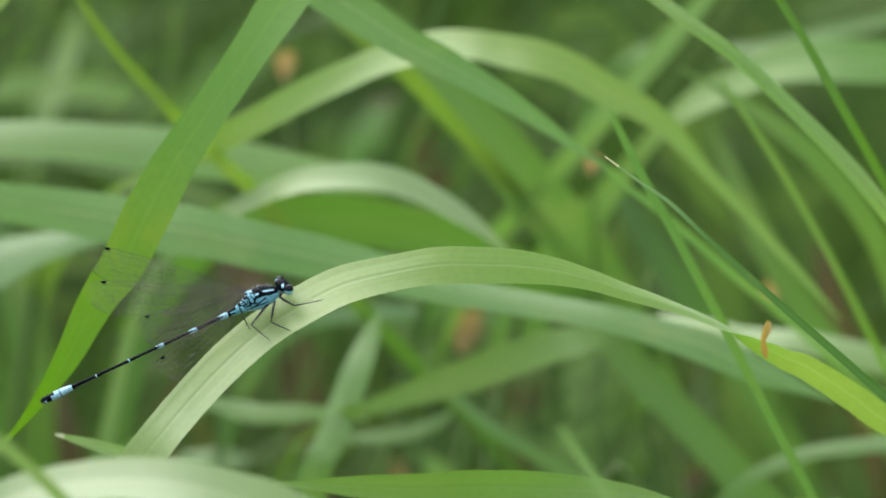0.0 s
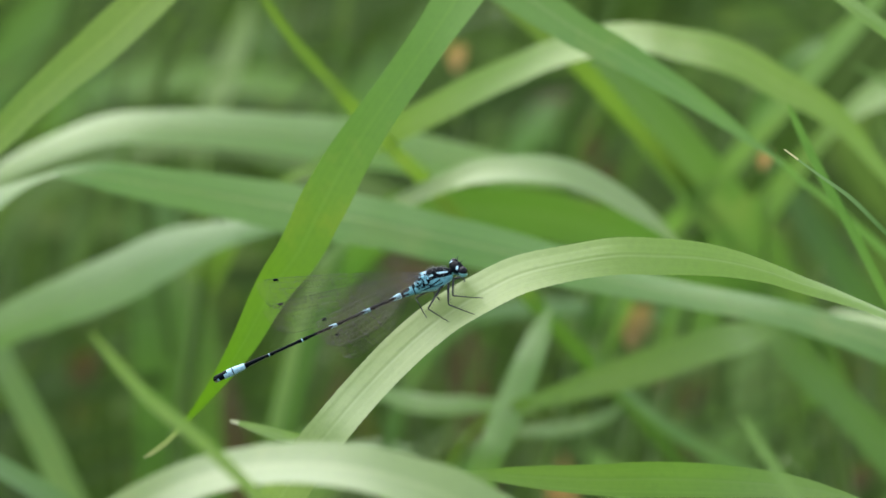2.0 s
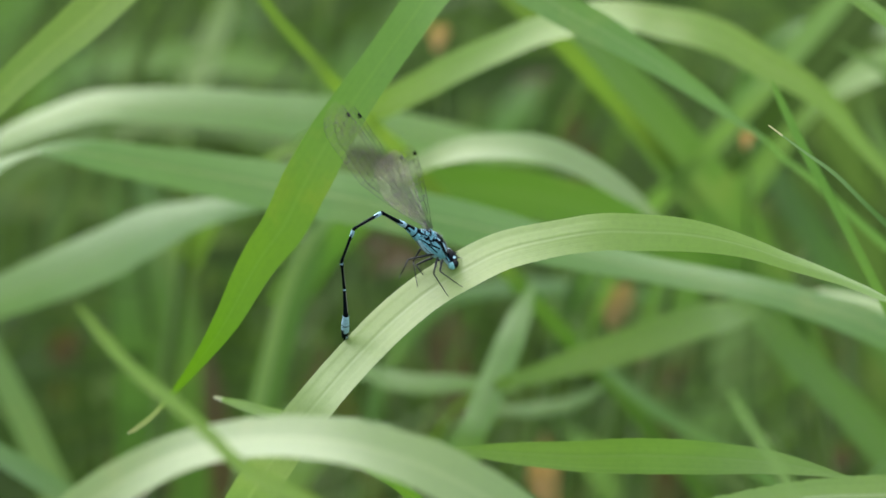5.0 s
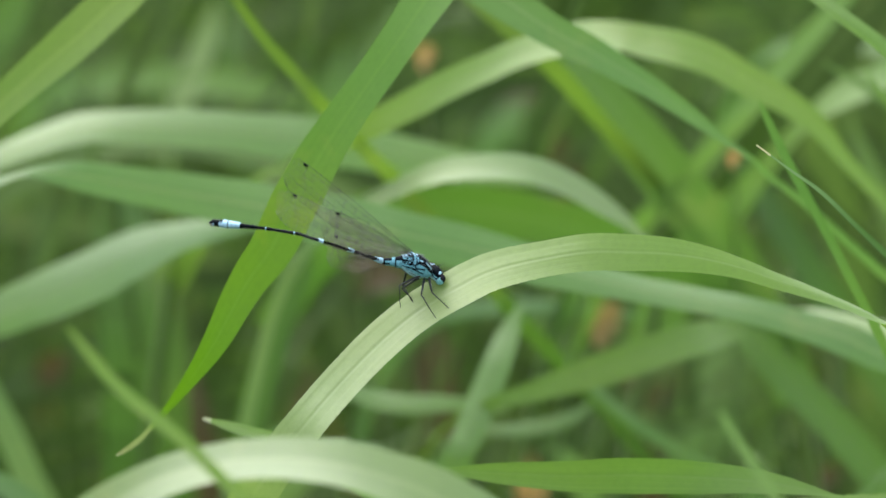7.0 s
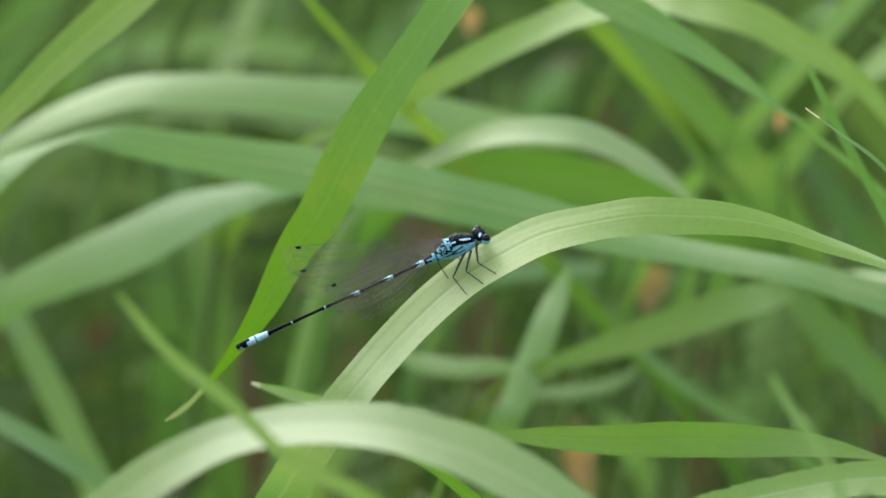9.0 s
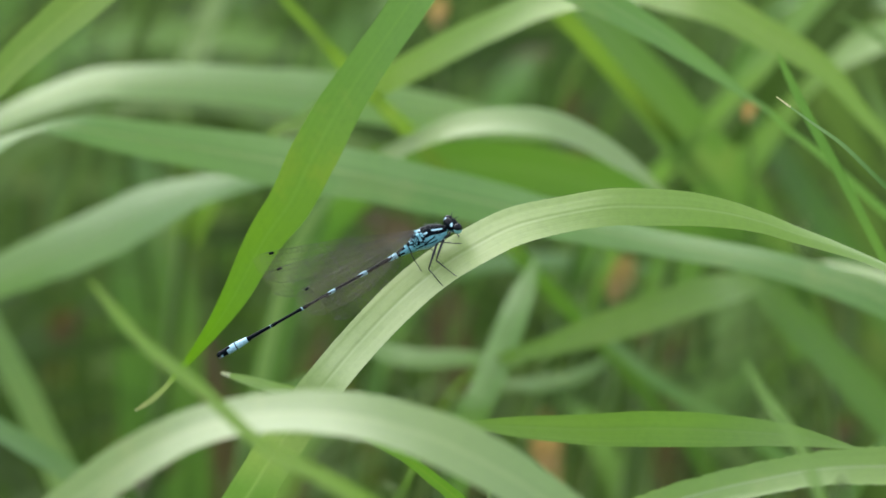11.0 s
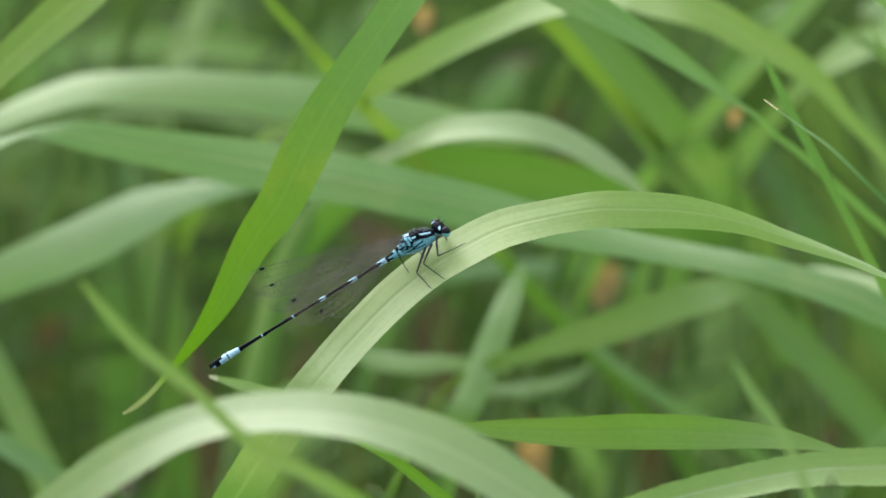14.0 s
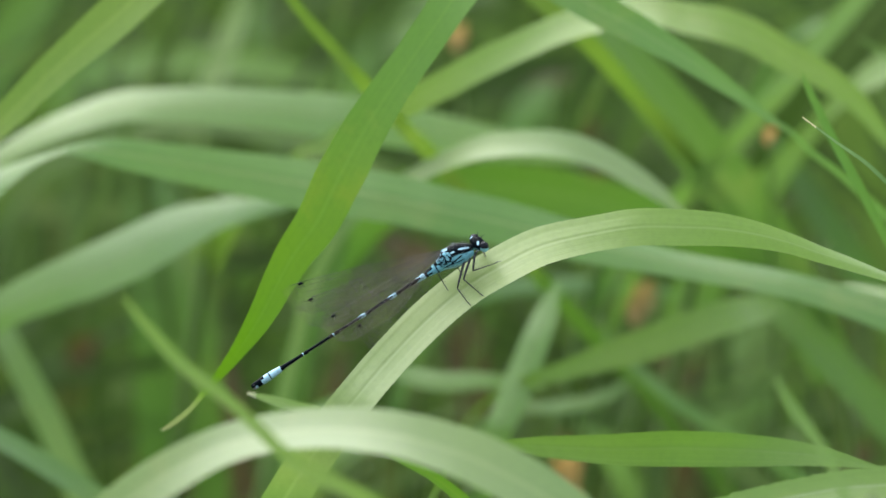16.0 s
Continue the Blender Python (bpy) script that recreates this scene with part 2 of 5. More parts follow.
def membrane_material():
    m, t, p = nodes_of("wing_membrane")
    p.inputs["Base Color"].default_value = (0.30, 0.235, 0.17, 1)
    p.inputs["Roughness"].default_value = 0.25
    clear = t.nodes.new("ShaderNodeBsdfTransparent")
    both = node(t, "ShaderNodeMixShader", Fac=0.08)
    t.links.new(clear.outputs[0], both.inputs[1])
    t.links.new(p.outputs[0], both.inputs[2])
    t.links.new(both.outputs[0], t.nodes["Material Output"].inputs["Surface"])
    return m


wing_membrane = membrane_material()
hair_pale = plain("pale_hair", (0.30, 0.33, 0.34), 0.6)
wing_vein = plain("wing_vein", (0.036, 0.032, 0.030), 0.35, shine=0.5)

# ---------------------------------------------------------------- ground
FACING = Vector((0, math.cos(radians(20)), -math.sin(radians(20))))
MM = 0.001


def mesh_object(name, bm, materials, parent=None, label="", smooth=True):
    """Links a bmesh as one mesh object."""
    me = bpy.data.meshes.new(name)
    bm.to_mesh(me)
    bm.free()
    for m in materials if isinstance(materials, (list, tuple)) else [materials]:
        me.materials.append(m)
    if smooth:
        me.shade_smooth()
    ob = new(name, me)
    if parent is not None:
        ob.parent = parent
    if label:
        tagged(ob, label)
    return ob


def part(name, bm, material, parent, label=""):
    return mesh_object(name, bm, material, parent, label)


def meadow_ground():
    bm = bmesh.new()
    near = [-3.0 + 0.1 * i for i in range(61)]
    xs = [-400.0, -60.0, -15.0, -6.0] + near + [6.0, 15.0, 60.0, 400.0]
    grid = []
    for y in xs:
        row = []
        for x in xs:
            h = 0.02 * noise.noise(Vector((x * 2.5, y * 2.5, 0))) - 0.01 if abs(x) < 4 and abs(y) < 4 else -0.01
            row.append(bm.verts.new((x, y, h)))
        grid.append(row)
    for a, b in zip(grid, grid[1:]):
        for i in range(len(xs) - 1):
            bm.faces.new((a[i], a[i + 1], b[i + 1], b[i]))
    tagged(mesh_object("ground", bm, earth), "dark mossy earth under tall meadow grass", "ground", kind="structure")


meadow_ground()

# ---------------------------------------------------------------- grass blades


def spline(rows, steps):
    """Catmull-Rom through rows of numbers."""
    a = np.array(rows, float)
    a = np.vstack([2 * a[0] - a[1], a, 2 * a[-1] - a[-2]])
    out = []
    for i in range(1, len(a) - 2):
        for s in range(steps):
            k = s / steps
            out.append(0.5 * (2 * a[i] + (a[i + 1] - a[i - 1]) * k + (2 * a[i - 1] - 5 * a[i] + 4 * a[i + 1] - a[i + 2]) * k * k
                              + (3 * a[i] - a[i - 1] - 3 * a[i + 1] + a[i + 2]) * k ** 3))
    out.append(a[-2])
    return np.array(out)


def ribbon(bm, rows, steps=6, across=6, fold=0.09, ragged=0.0, seed=0, lift_all=0.0, ridges=0.0):
    """A grass blade swept along rows (x, y, z, width, roll) in millimetres and degrees: folded along its midrib, ragged at its edges."""
    layer = bm.loops.layers.uv.get("blade") or bm.loops.layers.uv.new("blade")
    line = spline(rows, steps)
    tangents = np.gradient(line[:, :3], axis=0)
    gone, rings, ats = 0.0, [], []
    for i, (x, y, z, w, roll) in enumerate(line):
        if i:
            gone += float(np.linalg.norm(line[i, :3] - line[i - 1, :3]))
        t = Vector(tangents[i]).normalized()
        side = t.cross(FACING).normalized()
        back = side.cross(t).normalized()
        a = radians(roll)
        out = side * math.cos(a) + back * math.sin(a)
        up = t.cross(out).normalized()
        w = max(w, 0.15)
        bent = float(np.interp(i / (len(line) - 1), np.linspace(0, 1, len(fold)), fold)) if isinstance(fold, tuple) else fold
        ring = []
        for j in range(across + 1):
            k = j / across * 2 - 1
            edge = 1.0
            if abs(k) > 0.99:
                edge += (0.03 + ragged * 0.09) * noise.noise(Vector((gone * (2.6 if ragged else 0.25), k * 9, seed)))
            lift = bent * w * abs(k) ** 1.4 + 0.01 * w * noise.noise(Vector((gone * 0.05, k * 1.5, seed + 5)))
            if ridges:
                lift += ridges * w * (noise.noise(Vector((k * 4.5, gone * 0.012, seed + 9))) + 0.45 * noise.noise(Vector((k * 10, gone * 0.03, seed + 2))))
                lift += 0.003 * w * (math.exp(-((k - 0.16) / 0.08) ** 2) - 1.2 * math.exp(-((k - 0.02) / 0.07) ** 2))
                lift += 0.3 * ridges * w * noise.noise(Vector((k * 2, gone * 0.35, seed)))
            lift += lift_all * (1 if up.dot(FACING) < 0 else -1)
            c = Vector((x, y, z)) + out * (k * w / 2 * edge) + up * lift
            ring.append(bm.verts.new(c * MM))
        rings.append(ring)
        ats.append(gone / 10)
    for i in range(len(rings) - 1):
        for j in range(across):
            face = bm.faces.new((rings[i][j], rings[i][j + 1], rings[i + 1][j + 1], rings[i + 1][j]))
            for loop, (u, v) in zip(face.loops, ((j, i), (j + 1, i), (j + 1, i + 1), (j, i + 1))):
                loop[layer].uv = (u / across, ats[v])


def stem(bm, rows, thick, sides=7, steps=5):
    """A round stalk or rib along rows (x, y, z) in millimetres."""
    layer = bm.loops.layers.uv.get("blade") or bm.loops.layers.uv.new("blade")
    line = spline([r[:3] for r in rows], steps)
    tangents = np.gradient(line, axis=0)
    rings, gone, ats = [], 0.0, []
    for i, c in enumerate(line):
        if i:
            gone += float(np.linalg.norm(line[i] - line[i - 1]))
        t = Vector(tangents[i]).normalized()
        side = t.cross(Vector((0.3, 0.9, 0.2))).normalized()
        up = t.cross(side)
        r = float(np.interp(i / (len(line) - 1), np.linspace(0, 1, len(thick)), thick))
        rings.append([bm.verts.new((Vector(c) + (side * math.cos(q) + up * math.sin(q)) * r) * MM) for q in (2 * math.pi * j / sides for j in range(sides))])
        ats.append(gone / 10)
    for i in range(len(rings) - 1):
        for j in range(sides):
            face = bm.faces.new((rings[i][j], rings[i][(j + 1) % sides], rings[i + 1][(j + 1) % sides], rings[i + 1][j]))
            for loop, (u, v) in zip(face.loops, ((j, i), (j + 1, i), (j + 1, i + 1), (j, i + 1))):
                loop[layer].uv = (u / sides, ats[v])


BLADES = []


def grass_blade(label, material, rows, ragged=0.0, perch=False, dry=0.0):
    """A leaf given from its foot to its tip, with its rib, and its stalk down to the ground."""
    bm = bmesh.new()
    ribbon(bm, rows, steps=18 if perch else 40 if ragged else 6, across=44 if perch else 16 if ragged else 6, fold=(0.03, 0.03, 0.02, -0.06, -0.10, -0.06, 0.04) if perch else 0.065 if ragged else -0.05 if material in (leaf_glaucous, leaf_bluish) else 0.04, ragged=0.06 if perch else ragged, seed=len(BLADES) * 3.7, ridges=0.0022 if perch else 0.006 if ragged else 0.0)
    ob = tagged(mesh_object("grass_blade", bm, material), label, "grass blade", "grass blades round the perch")
    wide = [r for r in rows if r[3] > 1.6]
    if len(wide) > 3 and (ragged or material in (leaf_silver, leaf_glaucous, leaf_bluish)):
        bm = bmesh.new()
        ribbon(bm, [(*r[:3], r[3] * (0.055 if ragged else 0.035), r[4]) for r in wide], steps=9 if perch else 6, across=2, fold=-0.12, lift_all=0.03, seed=1)
        part("midrib", bm, rib_green, ob)
    a, b = np.array(rows[0], float), np.array(rows[1], float)
    t = (a - b)[:3] / np.linalg.norm((a - b)[:3])
    foot = a[:2] + t[:2] * 60
    h = a[2]
    bm = bmesh.new()
    half = min(1.4, a[3] * 0.4)
    stem(bm, [(*foot, -10), (*foot, h * 0.3), (*(a[:2] + t[:2] * 46), h * 0.68), tuple(a[:3]), tuple(b[:3])], (1.3, 1.2, half, half * 0.7, 0.1))
    part("stalk", bm, stalk_green, ob)
    if dry:
        bm = bmesh.new()
        p, q = np.array(rows[-2], float), np.array(rows[-1], float)
        end = [list(p + (q - p) * k) for k in (1 - dry, 1 - dry * 0.5, 1.04)]
        for r in end:
            r[3] = r[3] * 1.05 + 0.04
        ribbon(bm, end, steps=6, across=4, fold=0.16, seed=3)
        part("dry_tip", bm, leaf_straw, ob, "withered straw-coloured tip")
    BLADES.append(ob)
    return ob


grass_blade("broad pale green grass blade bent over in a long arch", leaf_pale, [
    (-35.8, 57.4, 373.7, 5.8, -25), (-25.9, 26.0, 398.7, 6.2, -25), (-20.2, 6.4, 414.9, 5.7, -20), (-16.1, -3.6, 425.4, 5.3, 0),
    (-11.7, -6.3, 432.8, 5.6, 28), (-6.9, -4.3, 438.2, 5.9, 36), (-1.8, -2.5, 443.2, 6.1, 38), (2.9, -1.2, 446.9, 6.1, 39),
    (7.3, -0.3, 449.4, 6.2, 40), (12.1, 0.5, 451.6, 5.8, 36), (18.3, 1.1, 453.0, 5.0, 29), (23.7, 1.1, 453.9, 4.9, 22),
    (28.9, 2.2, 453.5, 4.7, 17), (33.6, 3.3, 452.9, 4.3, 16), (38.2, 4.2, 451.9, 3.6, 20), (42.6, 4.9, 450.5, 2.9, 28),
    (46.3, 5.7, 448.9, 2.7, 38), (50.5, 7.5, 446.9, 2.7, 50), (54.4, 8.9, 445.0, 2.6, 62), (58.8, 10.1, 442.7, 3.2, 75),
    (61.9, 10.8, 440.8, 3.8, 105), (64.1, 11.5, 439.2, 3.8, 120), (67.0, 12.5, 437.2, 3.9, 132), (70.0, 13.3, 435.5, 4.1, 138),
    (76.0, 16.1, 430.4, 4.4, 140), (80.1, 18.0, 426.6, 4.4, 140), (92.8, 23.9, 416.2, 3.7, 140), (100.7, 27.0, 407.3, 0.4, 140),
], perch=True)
grass_blade("long green grass leaf hanging down with a dry brown tip", leaf_hanging, [
    (139.9, 128.2, 363.5, 4.0, 0), (125.0, 126.0, 416.1, 5.5, 0), (97.8, 109.8, 459.4, 6.6, 0), (61.6, 97.4, 483.8, 6.8, 0),
    (30.7, 78.6, 490.6, 6.8, 0), (14.2, 60.2, 483.8, 6.6, 0), (6.9, 45.9, 476.8, 6.3, 0), (1.0, 35.7, 470.6, 5.0, 0),
    (-2.9, 31.2, 466.1, 4.8, 0), (-7.0, 27.0, 461.2, 5.1, 0), (-9.9, 24.1, 457.2, 5.7, 0), (-12.7, 20.9, 452.7, 6.0, 3),
    (-15.2, 18.6, 448.1, 5.6, 7), (-18.5, 16.9, 443.7, 4.7, 11), (-22.3, 14.7, 436.9, 3.3, 13), (-25.3, 14.2, 432.3, 1.9, 12),
    (-28.4, 14.9, 427.9, 0.9, 10), (-29.9, 15.3, 426.0, 0.7, 10), (-31.1, 15.8, 424.3, 0.6, 9), (-32.6, 17.4, 422.3, 0.7, 9),
    (-34.1, 19.0, 420.6, 0.5, 8), (-34.9, 19.9, 419.8, 0.1, 8),
], dry=0.3)
grass_blade("glaucous green grass blade arching low close by the perch", leaf_bluish, [
    (-94.0, 94.8, 389.0, 4.8, 8), (-80.1, 94.3, 410.8, 5.8, 20), (-65.9, 93.8, 421.4, 5.0, 30), (-61.1, 93.3, 426.1, 4.5, 38),
    (-58.8, 93.2, 428.1, 3.9, 42), (-54.6, 92.9, 430.6, 1.8, 44), (-50.9, 92.5, 432.2, 1.0, 42), (-48.3, 92.6, 432.5, 2.0, 24),
    (-43.2, 91.8, 432.3, 3.9, 7), (-35.7, 91.1, 431.2, 5.0, 5), (-27.7, 90.6, 430.0, 5.8, 5), (-20.4, 88.9, 429.3, 6.6, 6),
    (-14.7, 86.8, 428.9, 6.9, 6), (-8.5, 83.9, 429.0, 6.8, 7), (-4.0, 82.6, 428.5, 6.6, 8), (1.3, 81.2, 427.7, 6.4, 10),
    (10.0, 80.5, 426.0, 6.2, 12), (19.4, 79.7, 423.8, 5.5, 22), (26.8, 79.0, 422.2, 4.7, 27), (33.0, 78.4, 421.0, 4.1, 30),
    (40.7, 77.7, 419.8, 4.1, 32), (48.0, 77.2, 418.5, 4.1, 32), (55.5, 77.8, 416.0, 4.7, 32), (60.9, 78.2, 414.0, 5.0, 26),
    (64.3, 78.5, 412.2, 4.5, 20), (69.6, 79.2, 409.6, 3.6, 20), (75.4, 80.3, 406.6, 1.4, 20), (79.2, 81.1, 404.6, 0.3, 20),
])
grass_blade("pale green grass blade lying almost level in the tangle", leaf_glaucous, [
    (-98.2, 133.2, 377.3, 5.1, 16), (-75.5, 135.3, 402.3, 4.2, 16), (-67.2, 135.2, 411.8, 3.7, 25), (-61.4, 135.0, 417.1, 3.5, 32),
    (-56.0, 134.6, 420.5, 4.2, 36), (-50.4, 133.7, 423.3, 5.0, 39), (-45.0, 132.7, 425.4, 5.4, 35), (-39.5, 131.8, 426.0, 5.5, 29),
    (-31.0, 131.7, 425.9, 5.8, 22), (-23.4, 131.4, 425.4, 5.8, 16), (-18.0, 131.2, 424.9, 6.3, 12), (-11.5, 130.9, 424.2, 6.6, 12),
    (-1.9, 134.2, 421.4, 6.1, 12), (7.7, 137.5, 418.5, 4.9, 12), (17.5, 141.7, 415.3, 2.8, 8), (25.8, 145.9, 412.2, 0.3, 8),
])
grass_blade("dull pale green grass blade rising at a slant", leaf_glaucous, [
    (-89.3, 140.2, 367.5, 4.9, 0), (-76.2, 135.7, 384.2, 5.9, 5), (-66.5, 130.6, 391.1, 4.5, 5), (-61.4, 128.0, 396.3, 5.4, 8),
    (-54.7, 125.8, 400.4, 6.6, 10), (-48.3, 124.6, 403.6, 7.7, 18), (-42.6, 123.9, 406.6, 7.9, 23), (-37.0, 123.2, 409.9, 7.5, 27),
    (-30.8, 122.3, 412.6, 5.1, 27), (-25.8, 121.3, 414.0, 3.3, 23), (-21.0, 121.3, 414.7, 1.6, 18), (-17.2, 121.6, 414.9, 0.3, 18),
])
grass_blade("bright green grass blade slanting up out of the tangle", leaf_sunny, [
    (-90.9, 69.0, 405.7, 5.7, 22), (-75.1, 68.2, 426.9, 5.9, 22), (-62.9, 66.1, 439.6, 3.9, 22), (-55.5, 66.6, 446.8, 4.2, 22),
    (-51.6, 66.8, 450.8, 4.8, 22), (-47.5, 67.1, 454.6, 5.3, 22), (-42.0, 67.5, 459.4, 6.2, 22), (-35.3, 69.6, 465.4, 6.0, 22),
    (-27.9, 72.0, 472.2, 4.0, 22), (-22.0, 73.6, 477.9, 0.3, 22),
])
grass_blade("narrow green grass blade slanting among broader leaves", leaf_strand_shaded, [
    (48.2, 148.7, 347.0, 2.8, 0), (43.9, 147.1, 360.2, 2.5, 0), (35.2, 146.8, 371.6, 2.2, 0), (29.6, 145.7, 379.2, 2.1, 0),
    (23.8, 142.5, 386.5, 2.3, 0), (18.1, 135.7, 395.2, 2.3, 0), (14.1, 125.6, 403.4, 2.2, 0), (9.7, 121.7, 409.9, 2.0, 0),
    (4.9, 120.1, 415.9, 2.1, 0), (-0.0, 118.5, 422.5, 2.2, 0), (-4.0, 105.6, 431.1, 2.0, 0), (-9.4, 89.9, 442.6, 1.9, 0),
    (-13.7, 88.2, 448.3, 1.7, 0), (-17.8, 87.2, 453.5, 1.5, 0), (-21.4, 86.3, 459.2, 1.2, 0), (-25.9, 86.9, 466.5, 0.2, 0),
])
grass_blade("yellow-green grass blade bowed in a high arch", leaf_lime, [
    (-34.1, 188.0, 381.7, 4.3, 0), (-27.1, 172.0, 397.6, 1.8, 0), (-19.8, 143.6, 413.9, 1.3, 0), (-15.9, 129.5, 420.3, 2.2, 2),
    (-12.2, 117.2, 426.3, 3.0, 3), (-5.1, 103.6, 434.7, 3.7, 5), (1.4, 101.0, 439.1, 4.0, 10), (6.5, 101.2, 441.9, 4.3, 16),
    (11.8, 101.7, 444.3, 4.4, 24), (17.2, 102.4, 446.5, 4.8, 34), (22.6, 102.8, 448.0, 5.4, 42), (26.4, 102.8, 448.8, 5.8, 45),
    (30.4, 103.0, 448.6, 5.7, 43), (34.2, 103.4, 447.7, 5.8, 37), (38.7, 103.4, 446.8, 5.6, 29), (42.9, 103.4, 445.4, 5.0, 19),
    (46.1, 103.3, 443.6, 4.6, 13), (49.2, 103.1, 441.8, 4.3, 8), (53.4, 102.3, 439.7, 3.7, 3), (57.6, 101.3, 436.6, 2.9, 0),
    (62.3, 99.7, 431.4, 2.0, 0), (68.2, 97.6, 425.4, 1.7, 0), (73.4, 95.6, 419.9, 1.3, 4), (77.7, 94.0, 415.3, 0.8, 8),
    (80.8, 93.2, 411.8, 0.2, 8),
])
grass_blade("pale grass blade bowed over among the others", leaf_fresh, [
    (37.5, 170.3, 376.9, 6.9, 8), (42.5, 169.6, 389.7, 7.2, 8), (56.1, 160.2, 412.8, 2.7, 21), (61.3, 158.3, 419.3, 3.3, 30),
    (65.7, 158.0, 422.6, 4.9, 31), (70.1, 157.4, 424.8, 4.9, 30), (74.3, 157.0, 427.0, 5.6, 29), (78.3, 156.7, 428.1, 6.5, 27),
    (83.7, 156.5, 428.5, 6.8, 23), (91.8, 156.7, 428.1, 6.3, 10), (101.0, 156.4, 427.3, 5.2, 10), (115.1, 156.2, 423.0, 0.2, 10),
])
grass_blade("long green grass blade slanting across the tangle", leaf_fresh, [
    (101.8, 132.9, 376.6, 1.4, 0), (86.3, 117.6, 393.1, 1.4, 0), (74.5, 101.9, 408.4, 1.2, 0), (64.0, 87.7, 422.0, 1.1, 0),
    (54.2, 77.2, 434.1, 0.9, -5), (49.7, 73.9, 438.6, 0.8, -8), (47.1, 71.7, 441.9, 0.7, -15), (43.9, 71.0, 444.3, 0.9, -15),
    (39.3, 70.0, 448.2, 2.0, -12), (34.6, 69.0, 451.9, 2.8, -10), (29.8, 68.7, 455.1, 3.4, -8), (24.9, 68.5, 458.1, 4.2, -6),
    (19.8, 68.2, 461.0, 4.4, -4), (12.0, 69.7, 466.0, 5.5, -2), (3.2, 71.6, 471.2, 4.4, 0), (-7.1, 74.0, 477.9, 0.3, 0),
])
grass_blade("green folded grass blade on a long slant", leaf_glaucous, [
    (97.5, 53.3, 420.9, 2.5, 0), (88.9, 51.7, 434.2, 2.4, 0), (81.8, 49.0, 444.4, 2.2, 0), (75.9, 49.4, 451.4, 2.1, 0),
    (69.6, 49.7, 457.8, 2.0, 5), (63.3, 49.8, 463.9, 1.9, 5), (57.4, 49.3, 468.6, 1.8, 5), (51.0, 50.9, 473.0, 1.6, 5),
    (40.9, 53.2, 479.3, 0.3, 0),
])
grass_blade("thin dark green grass stem", leaf_yellow, [
    (98.5, 37.4, 406.6, 1.2, 0), (91.0, 41.2, 428.7, 1.2, 0), (85.8, 43.6, 441.0, 1.2, 0), (81.0, 44.8, 450.2, 1.2, 0),
    (76.2, 45.7, 458.7, 1.2, 0), (71.9, 48.4, 466.1, 1.1, 0), (67.6, 50.8, 472.7, 1.0, 0), (62.6, 53.7, 480.5, 0.2, 0),
])
grass_blade("slender grass leaf tapering to a pale dry point", leaf_slender, [
    (95.2, 2.2, 421.0, 1.3, 0), (86.5, 0.9, 429.1, 1.2, 0), (78.6, 0.4, 436.4, 1.1, 0), (72.3, 0.4, 442.3, 1.0, 0),
    (66.6, 0.2, 447.6, 0.9, 0), (61.1, 1.0, 452.6, 0.8, 0), (56.3, 2.5, 456.8, 0.6, 0), (52.1, 3.9, 460.6, 0.5, 0),
    (48.1, 4.8, 463.3, 0.3, 0), (44.2, 5.8, 466.0, 0.1, 0),
], dry=0.4)
grass_blade("bright green narrow grass blade among the others", leaf_middling, [
    (96.2, 93.0, 384.0, 1.2, 0), (89.0, 86.7, 401.7, 1.2, 0), (83.8, 82.5, 413.6, 1.1, 0), (78.9, 81.9, 423.6, 1.0, 0),
    (74.6, 82.7, 431.5, 1.0, 0), (70.0, 83.4, 439.3, 0.9, 0), (65.0, 84.0, 446.9, 0.6, 0), (62.7, 85.2, 450.3, 0.2, 0),
])
grass_blade("narrow green grass blade crossing close by the perch", leaf_hanging, [
    (78.6, 23.8, 398.3, 1.2, 0), (72.2, 28.6, 411.6, 1.2, 0), (68.6, 30.9, 418.1, 1.2, 0), (64.7, 33.5, 425.2, 1.2, 0),
    (61.3, 35.9, 431.7, 1.2, 0), (57.9, 38.1, 437.8, 1.2, 0), (54.4, 40.4, 444.1, 1.2, 0), (50.8, 42.6, 450.2, 1.2, 0),
    (47.6, 44.9, 456.3, 0.9, 0), (46.5, 45.8, 458.7, 0.1, 0),
])
grass_blade("yellow-green grass blade running under a broader one", leaf_olive, [
    (53.0, 158.9, 389.6, 1.4, 0), (44.2, 151.5, 402.6, 1.3, 0), (38.5, 146.2, 411.5, 1.7, 0), (33.2, 139.5, 419.7, 2.2, 0),
    (28.5, 132.9, 427.1, 2.4, 0), (24.0, 126.8, 434.3, 2.6, 0), (19.3, 123.7, 440.0, 2.6, 0), (11.5, 124.4, 446.7, 2.2, 0),
    (2.8, 127.1, 454.1, 0.2, 0),
])
grass_blade("broad mid-green grass blade on a slant", leaf_deep, [
    (59.9, 158.7, 374.5, 6.7, 0), (52.7, 154.2, 391.3, 7.6, 0), (46.0, 149.3, 404.0, 7.9, 0), (39.6, 146.3, 413.3, 8.0, 0),
    (33.0, 145.1, 421.9, 7.6, 0), (26.4, 145.7, 429.4, 6.5, 0), (19.1, 148.4, 436.6, 4.9, 0), (9.4, 151.4, 445.0, 0.3, 0),
])
